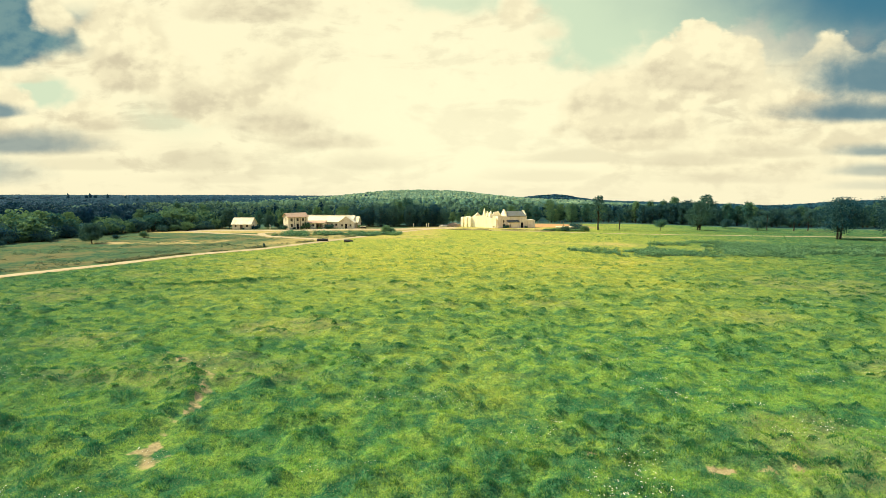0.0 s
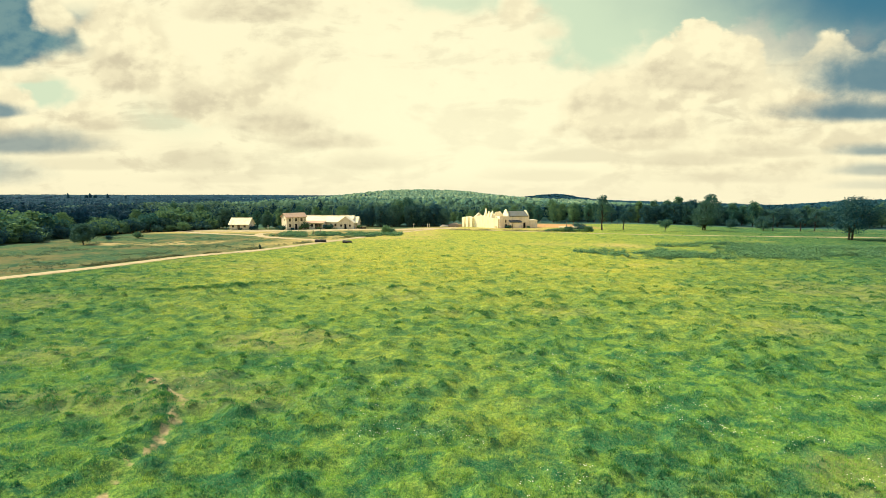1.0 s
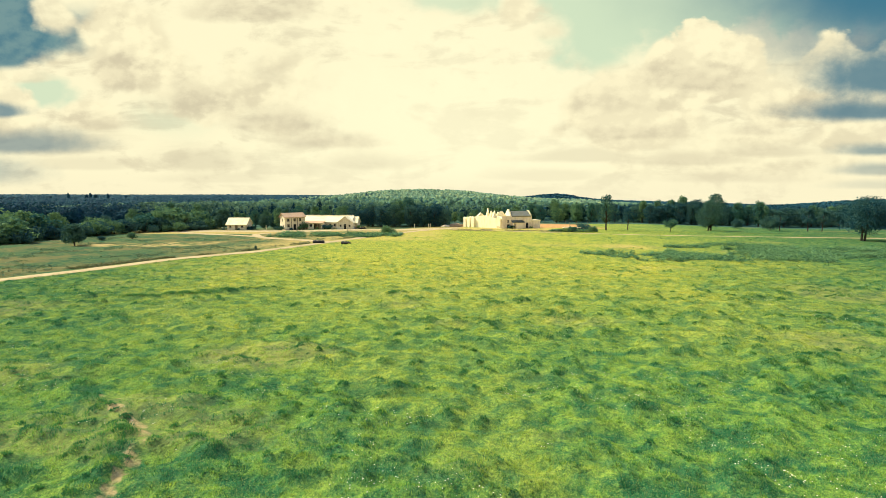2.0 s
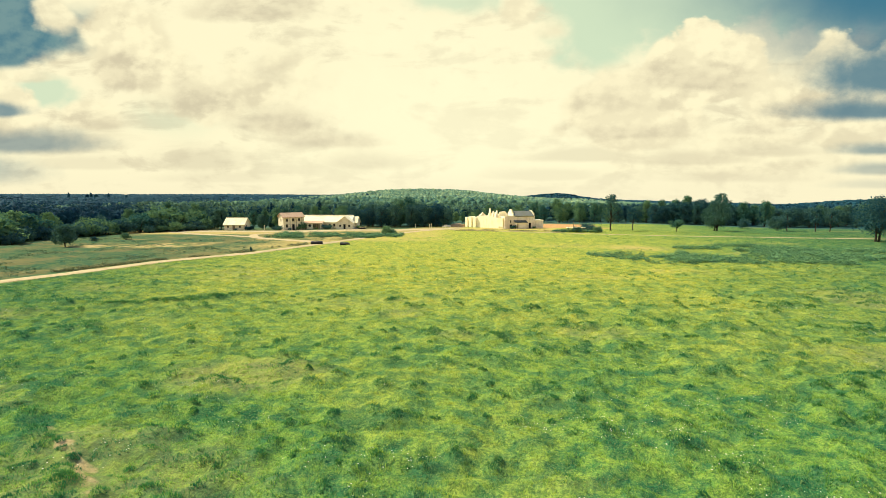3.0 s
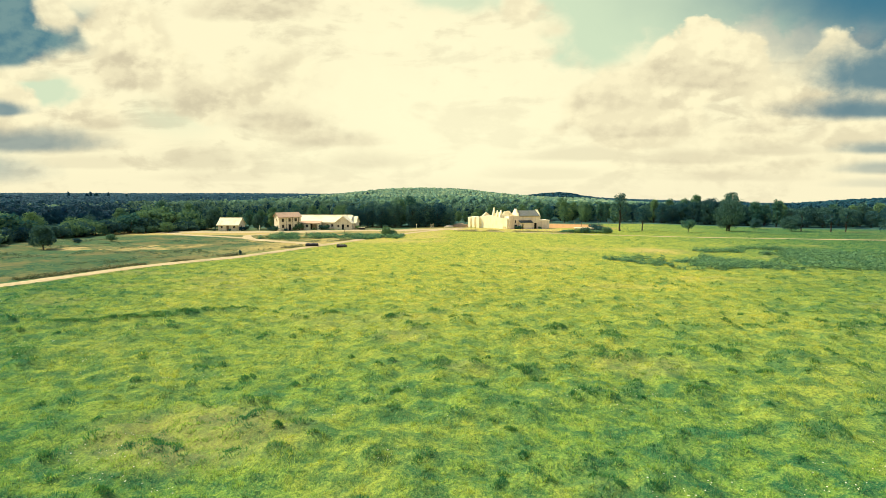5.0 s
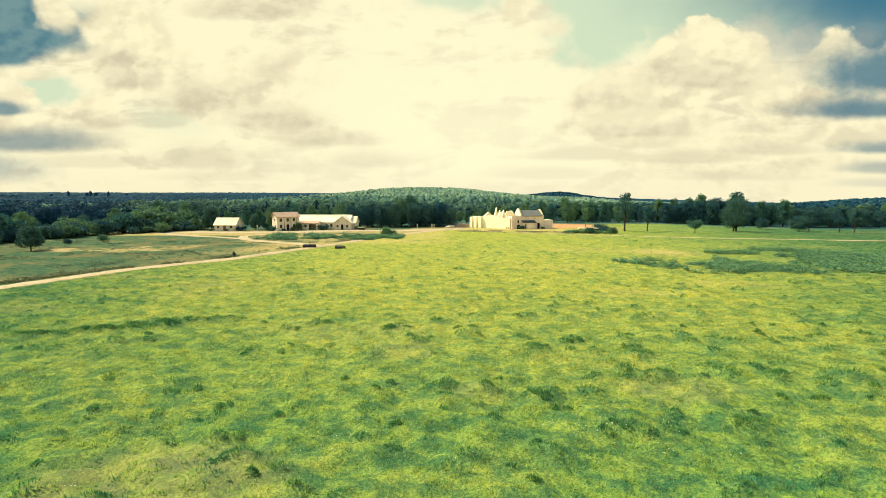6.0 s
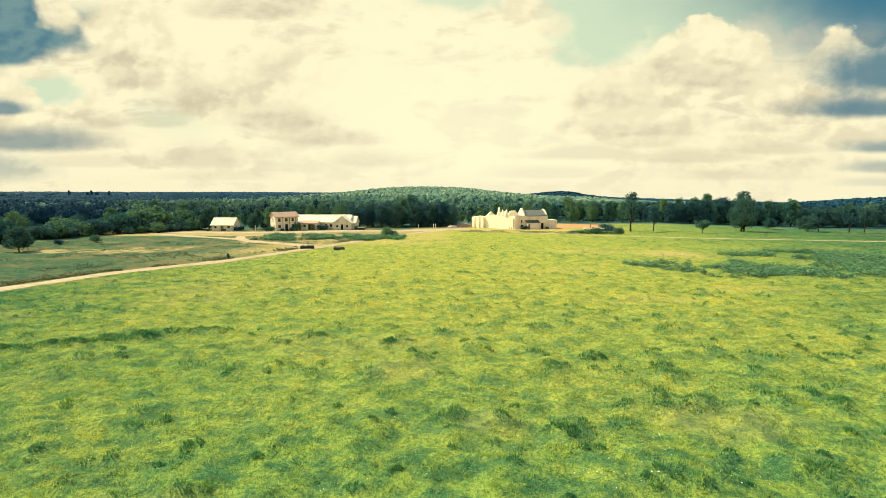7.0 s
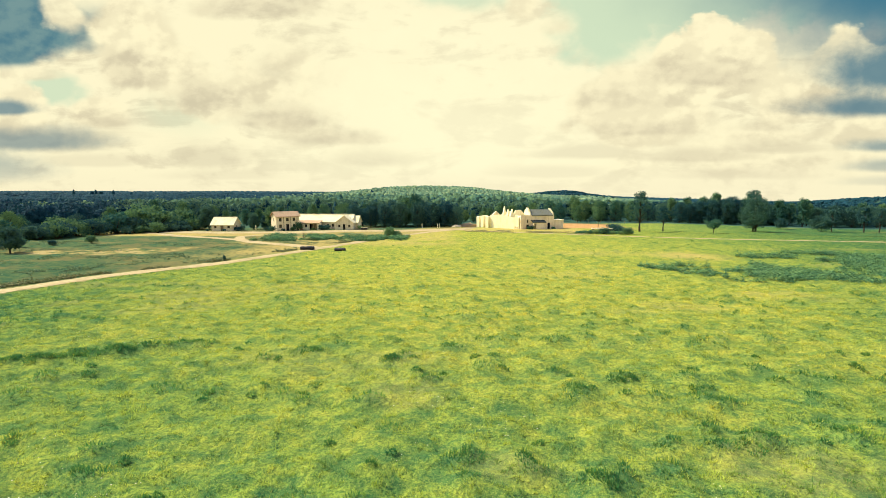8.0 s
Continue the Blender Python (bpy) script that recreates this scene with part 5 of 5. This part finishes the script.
# ---- low growth: brambles, bracken, grass ----
def clump_field(name, label, category, mat, pts, hts, per, size, seed, spread=0.5):
    """Heaps of small leaves, one heap to each point."""
    rng = np.random.default_rng(seed)
    n = len(pts)
    k = np.repeat(np.arange(n), per)
    d = rng.normal(size=(n * per, 3))
    d /= np.linalg.norm(d, axis=1)[:, None]
    d[:, 2] = np.abs(d[:, 2])
    z0 = height(pts[:, 0], pts[:, 1])
    p = np.column_stack([pts, z0])[k] + d * np.column_stack([np.full(n, spread), np.full(n, spread), hts])[k] * (0.5 + 0.55 * rng.random(n * per))[:, None]
    nrm = d * 0.5 + (0, 0, 0.8) + 0.5 * rng.normal(size=d.shape)
    nrm /= np.linalg.norm(nrm, axis=1)[:, None]
    a = np.cross(nrm, rng.normal(size=d.shape))
    a /= np.linalg.norm(a, axis=1)[:, None] + 1e-9
    b = np.cross(nrm, a)
    s = (size * (0.6 + 0.8 * rng.random(n * per)))[:, None]
    tri = np.stack([p - a * s * 0.5 - b * s * 0.4, p + a * s * 0.5 - b * s * 0.4, p + b * s * 0.9], 1).reshape(-1, 3)
    me = mesh_from(name, tri, np.arange(len(tri)).reshape(-1, 3))
    me.materials.append(mat)
    return tagged(new(name, me), label, category, kind="stuff")


def make_low_growth():
    rng = np.random.default_rng(5)
    # bramble bank before the farm
    n = 1500
    x, y = rng.uniform(-53, -14, n), rng.uniform(135, 162, n)
    lo = 138 + 3 * vnoise(x / 6, x * 0, 91) + 0.05 * (x + 30)
    hi = 154 + 3 * vnoise(x / 5, x * 0 + 3, 92) - 0.10 * (x + 40)
    keep = (y > lo) & (y < hi) & (vnoise(x / 3, y / 2.4, 93) > -0.22)
    p = np.column_stack([x, y])[keep]
    clump_field("bramble_bank", "tangled green bramble bank before the farm buildings", "brambles", M_FERN, p, 0.6 + 0.6 * rng.random(len(p)), 85, 0.18, 51, 0.8)
    # bracken on the meadow
    n = 9000
    x, y = rng.uniform(22, 100, n), rng.uniform(76, 120, n)
    front = np.interp(x, [22, 30, 40, 60, 80, 100], [91, 85, 80.5, 82, 85, 84]) + 2.5 * vnoise(x / 5, x * 0, 94)
    rear = np.interp(x, [22, 30, 40, 60, 80, 100], [95, 95, 100, 113, 106, 100]) + 3 * vnoise(x / 7, x * 0 + 5, 95)
    dens = 0.9 * vnoise(x / 9, y / 5, 96) + 0.7 * vnoise(x / 3, y / 2.2, 97) + 1.0 * step(front + 11 - y, 0, 9) + 0.4 * step(x, 40, 75)
    p = np.column_stack([x, y])[(y > front) & (y < rear) & (dens > 0.58) & (x > 33 - (y - 82) * 0.5)]
    clump_field("bracken", "patch of tall green bracken in the meadow", "bracken", M_FERN, p, 0.45 + 0.6 * rng.random(len(p)), 56, 0.135, 52, 0.6)
    # brambles round the stacked boards, rough weeds before the white walls
    n = 620
    a, q = rng.random(n) * 6.2832, np.sqrt(rng.random(n))
    p = np.column_stack([45.2 + 7.6 * q * np.cos(a), 168.0 + 2.8 * q * np.sin(a)])
    clump_field("bramble_thicket", "pale green bramble thicket round stacked boards", "brambles", M_FERN, p, 0.45 + 0.75 * rng.random(n) * (1 - 0.5 * q), 46, 0.17, 55, 0.7)
    x = rng.uniform(2, 40, 1500)
    y = 177.0 - 0.30 * (x - 4) + 3.2 * rng.normal(size=1500)
    keep = (vnoise(x / 4, y / 2, 43) > -0.05) & (roads_near(x, y) > 0.2) & (y < 186)
    p = np.column_stack([x, y])[keep]
    clump_field("yard_weeds", "rough weeds along the edge of the gravel yard", "weeds", M_DRYWEED, p, 0.15 + 0.35 * rng.random(len(p)), 12, 0.15, 56, 0.4)
    # rough herbage along the heath side of the track
    n = 2600
    t = rng.random(n)
    line = np.array(TRACK)
    yy = 45 + 105 * t
    xx = np.interp(yy, line[:, 1], line[:, 0]) - 2.2 - np.abs(rng.normal(size=n)) * 1.5
    keep = vnoise(xx / 5, yy / 5, 98) > 0.05
    p = np.column_stack([xx, yy])[keep]
    clump_field("verge_weeds", "rough dry weeds along the track's verge", "weeds", M_DRYWEED, p, 0.15 + 0.25 * rng.random(len(p)), 9, 0.16, 53, 0.25)
    n = 9000
    x, y = rng.uniform(-118, -30, n), rng.uniform(62, 165, n)
    keep = (x < np.interp(y, line[:, 1], line[:, 0]) - 4) & (vnoise(x / 8, y / 4, 99) + 0.5 * vnoise(x / 2.5, y / 2, 100) > 0.42) & (roads_near(x, y) > 1) & (y < 138)
    p = np.column_stack([x, y])[keep]
    clump_field("heath_growth", "low dark heather and scrub growth on the heath", "heather", M_HEATH, p, 0.10 + 0.18 * rng.random(len(p)), 14, 0.17, 54, 0.75)


M_DRYWEED = leafy("dry_weeds", (0.11, 0.14, 0.06), (0.36, 0.32, 0.15), scale=0.4)
M_HEATH = leafy("heather", (0.045, 0.105, 0.062), (0.150, 0.205, 0.095), scale=0.3)
make_low_growth()


def blades(name, label, mat, x, y, h, w, seed, out=None, lean=0.9):
    """Grass blades as slim triangles; out: the way each one leans, away from the heart of its tuft."""
    rng = np.random.default_rng(seed)
    n = len(x)
    z = height(x, y) - 0.02
    p = np.column_stack([x, y, z])
    hh = h * (0.6 + 0.7 * rng.random(n))
    b = rng.random(n) * 6.2832
    d = np.column_stack([np.cos(b), np.sin(b)]) * 0.5 + (0 if out is None else out)
    l = (lean * hh * (0.4 + 0.6 * rng.random(n)))[:, None]
    tip = p + np.column_stack([d * l, hh])
    a = rng.random(n) * 6.2832
    side = np.column_stack([np.cos(a), np.sin(a), np.zeros(n)]) * (w * (0.6 + 0.8 * rng.random(n)))[:, None] * 0.5
    tri = np.stack([p - side, p + side, tip], 1).reshape(-1, 3)
    me = mesh_from(name, tri, np.arange(3 * n).reshape(-1, 3))
    me.materials.append(mat)
    return tagged(new(name, me), label, "grass", kind="stuff")


def tufts(rng, cx, cy, r, per):
    """Blade feet round tuft centres, with the way they lean."""
    i = np.repeat(np.arange(len(cx)), per)
    a, q = rng.random(len(i)) * 6.2832, np.sqrt(rng.random(len(i)))
    d = np.column_stack([np.cos(a), np.sin(a)])
    return i, cx[i] + d[:, 0] * q * r[i] * 1.25, cy[i] + d[:, 1] * q * r[i], d * q[:, None] * 0.9


def make_grass():
    rng = np.random.default_rng(16)
    cx, cy = fan(rng, 41000, 10.5, 105, 0.42)
    k = on_meadow(cx, cy) & (bare_spot(cx, cy) < 0.3)
    k &= rng.random(len(cx)) > step(cy, 60, 105)
    cx, cy = cx[k], cy[k]
    r = (0.07 + 0.20 * rng.random(len(cx)) ** 1.7) * (1 + 0.004 * cy)
    i, x, y, d = tufts(rng, cx, cy, r, np.full(len(cx), 16))
    hgt = (0.055 + 0.42 * r * (0.6 + 0.6 * rng.random(len(cx))))[i]
    blades("meadow_grass", "short tufted yellow-green meadow grass", M_GRASS, x, y, hgt, 0.019 + 0.0006 * y, 62, d, 0.9)
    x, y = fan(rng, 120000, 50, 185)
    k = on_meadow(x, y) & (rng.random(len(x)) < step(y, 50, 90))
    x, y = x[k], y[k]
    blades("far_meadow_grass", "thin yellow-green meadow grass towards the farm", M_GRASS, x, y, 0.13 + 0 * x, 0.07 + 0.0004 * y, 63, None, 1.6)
    T, R = TUSSOCKS, TUSSOCK_R
    i, x, y, d = tufts(rng, T[:, 0], T[:, 1], R, np.where(T[:, 1] < 55, 84, np.where(T[:, 1] < 85, 24, 8)))
    blades("tussock_grass", "dark green grass tussocks in the meadow", M_TUSSOCK, x, y, ((0.08 + 0.11 * R) * (1 + 0.5 * step(T[:, 1], 20, 50)))[i] * (1.15 - 0.55 * (d * d).sum(1)), np.where(T[i, 1] < 55, 0.026 + 0.0004 * T[i, 1], np.where(T[i, 1] < 85, 0.07, 0.12)), 66, d, 0.9)
    # small white flowers
    x, y = fan(rng, 16000, 11, 60, 0.3)
    k = (vnoise(x / 3.5, y / 2.5, 67) + 0.5 * vnoise(x / 1.2, y / 1.2, 68) > 0.42) & on_meadow(x, y)
    x, y = x[k], y[k]
    n = len(x)
    z = height(x, y) + 0.22 + 0.12 * rng.random(n)
    s = 0.016 + 0.014 * rng.random(n)
    p = np.column_stack([x, y, z])
    ring = [np.column_stack([s * math.cos(t), s * math.sin(t), 0 * s]) for t in (0.3, 1.87, 3.44, 5.01)]
    v = np.stack([p + ring[0], p + ring[1], p + ring[2], p + ring[3], p + np.column_stack([0 * s, 0 * s, s * 0.7])], 1).reshape(-1, 3)
    o = np.arange(n)[:, None, None] * 5
    f = (o + np.array([[0, 1, 4], [1, 2, 4], [2, 3, 4], [3, 0, 4]])[None]).reshape(-1, 3)
    me = mesh_from("meadow_flowers", v, f)
    me.materials.append(M_PETAL)
    tagged(new("meadow_flowers", me), "scattered small white meadow flowers in grass", "flowers", kind="stuff")


M_PETAL = surface("petals", (0.62, 0.60, 0.42), (0.80, 0.78, 0.62), (0.70, 0.66, 0.36), 8.0)
make_grass()


# ---- small things ----
def make_bales():
    for x, y, yaw, L, r, lab in ((-31.7, 117.0, 8, 2.8, 0.44, "long black-wrapped silage bale lying beside the track"), (-24.6, 115.6, -14, 2.2, 0.42, "short black-wrapped silage bale lying on the verge")):
        bm = bmesh.new()
        pts = [(u * L / 2, 0, r * 0.86) for u in (-1, -0.97, -0.6, -0.2, 0.2, 0.6, 0.97, 1)]
        tube(bm, pts, [r * 0.8, r * 0.96, r, r * 0.97, r, r * 0.98, r * 0.95, r * 0.78], 14)
        for v in bm.verts:
            v.co.z = max(v.co.z * (0.93 + 0.05 * math.sin(v.co.x * 5)), -0.02)
            v.co.y *= 1.1
        e = thing("silage_bale", x, y, yaw, label=lab, category="bale", group="bales by the track")
        part("wrap", bm, M_BLACK, e)
        bm = bmesh.new()
        for u in (-0.62, 0.0, 0.62):
            tube(bm, [(u * L / 2 - 0.03, 0, r * 0.86), (u * L / 2 + 0.03, 0, r * 0.86)], [r * 0.99, r * 0.99], 14)
        for v in bm.verts:
            v.co.y *= 1.1
        part("strap", bm, M_RUST, e)


make_bales()


def make_posts():
    def post(x, y, h, r, mat, lab, group=""):
        e = thing("fence_post", x, y, label=lab, category="post", group=group)
        bm = bmesh.new()
        tube(bm, [(0, 0, -0.3), (0.02, 0, h * 0.5), (0, 0.02, h * 0.97), (0, 0.02, h)], [r, r * 0.95, r * 0.9, r * 0.6], 8)
        part("shaft", bm, mat, e)
        bm = bmesh.new()
        box(bm, -r * 1.2, -r * 1.2, h, r * 1.2, r * 1.2, h + 0.05)
        part("cap", bm, mat, e)
    post(49.0, 182.0, 2.9, 0.12, M_TIMBER, "tall dark timber post at the tilled strip")
    for x, y in ((-13.0, 196.0), (-7.2, 197.0), (-6.4, 197.4)):
        post(x, y, 1.5, 0.14, M_WHITE, "short white painted post before the grove", "white posts")
    for x, y in ((-39.8, 146.5), (-31.2, 148.0), (-41.0, 143.0)):
        post(x, y, 1.7, 0.07, M_TIMBER, "thin pale fence stake in the brambles", "stakes in the brambles")
    post(-70.0, 180.6, 1.6, 0.12, M_WHITE, "white painted post between shed and bushes")
    for x in range(0, 9):
        post(44 + x * 5.5 + 0.4 * math.sin(x * 7), 233 - x * 0.5, 1.3, 0.07, M_TIMBER, "weathered timber fence stake at the field edge", "field edge stakes")


make_posts()


def make_heaps():
    def heap(name, x, y, rx, ry, h, mat, label, seed):
        bm = bmesh.new()
        bmesh.ops.create_uvsphere(bm, u_segments=28, v_segments=14, radius=1.0)
        for v in bm.verts:
            k = 1 + 0.22 * noise.noise(v.co * 2.3 + Vector((seed, 0, 0))) + 0.10 * noise.noise(v.co * 6 + Vector((0, seed, 0)))
            v.co = Vector((v.co.x * rx * k, v.co.y * ry * k, max(v.co.z, -0.15) * h * k))
        e = thing(name, x, y, seed * 31, label=label, category="heap")
        ob = part("mound", bm, mat, e)
        for p in ob.data.polygons:
            p.use_smooth = True
        rng = random.Random(seed)
        for i in range(7):
            bm = bmesh.new()
            bmesh.ops.create_icosphere(bm, subdivisions=1, radius=0.28 + 0.2 * rng.random())
            a = rng.uniform(0, 6.28)
            for v in bm.verts:
                v.co = Vector((v.co.x * rng.uniform(0.8, 1.2), v.co.y, v.co.z * 0.7)) + Vector((math.cos(a) * rx * 0.9, math.sin(a) * ry * 0.9, 0.1))
            part("stone", bm, M_RUBBLE, e)
    heap("spoil_heap", 4.5, 203.0, 4.2, 2.6, 1.5, M_EARTH, "brown spoil heap of earth beside the ruin", 1)
    heap("spoil_heap", 0.2, 200.0, 2.6, 1.8, 0.9, M_RUBBLE, "low pale heap of rubble beside the ruin", 2)
    e = thing("board_stack", 46.6, 170.6, 4, label="stack of pale weathered boards lying among brambles", category="boards")
    for i in range(4):
        bm = bmesh.new()
        box(bm, -3.4 + 0.15 * (i % 2), -0.9 + 0.03 * i, 1.25 + 0.06 * i, 3.4 - 0.1 * i, 0.9, 1.3 + 0.06 * i)
        part("board", bm, M_ROOF, e)
    for x in (-3.0, 0.0, 3.0):
        bm = bmesh.new()
        box(bm, x - 0.12, -0.7, -0.2, x + 0.12, 0.7, 1.24)
        part("trestle", bm, M_TIMBER, e)
    e = thing("water_trough", -32.6, 182.6, 15, label="dark metal water trough standing in the yard", category="trough")
    bm = bmesh.new()
    wall(bm, "x", -1.1, 1.1, -0.45, 0.45, 0.1, 0.75, [])
    part("tank", bm, M_RUST, e)
    bm = bmesh.new()
    for a in ((-1.14, -0.49, 1.14, -0.41), (-1.14, 0.41, 1.14, 0.49), (-1.14, -0.41, -1.06, 0.41), (1.06, -0.41, 1.14, 0.41)):
        box(bm, a[0], a[1], 0.75, a[2], a[3], 0.85)
    part("rim", bm, M_ROOF, e, "pale galvanised rim")
    bm = bmesh.new()
    for x in (-0.8, 0.8):
        box(bm, x - 0.1, -0.4, -0.15, x + 0.1, 0.4, 0.1)
    part("foot", bm, M_RUST, e)


make_heaps()
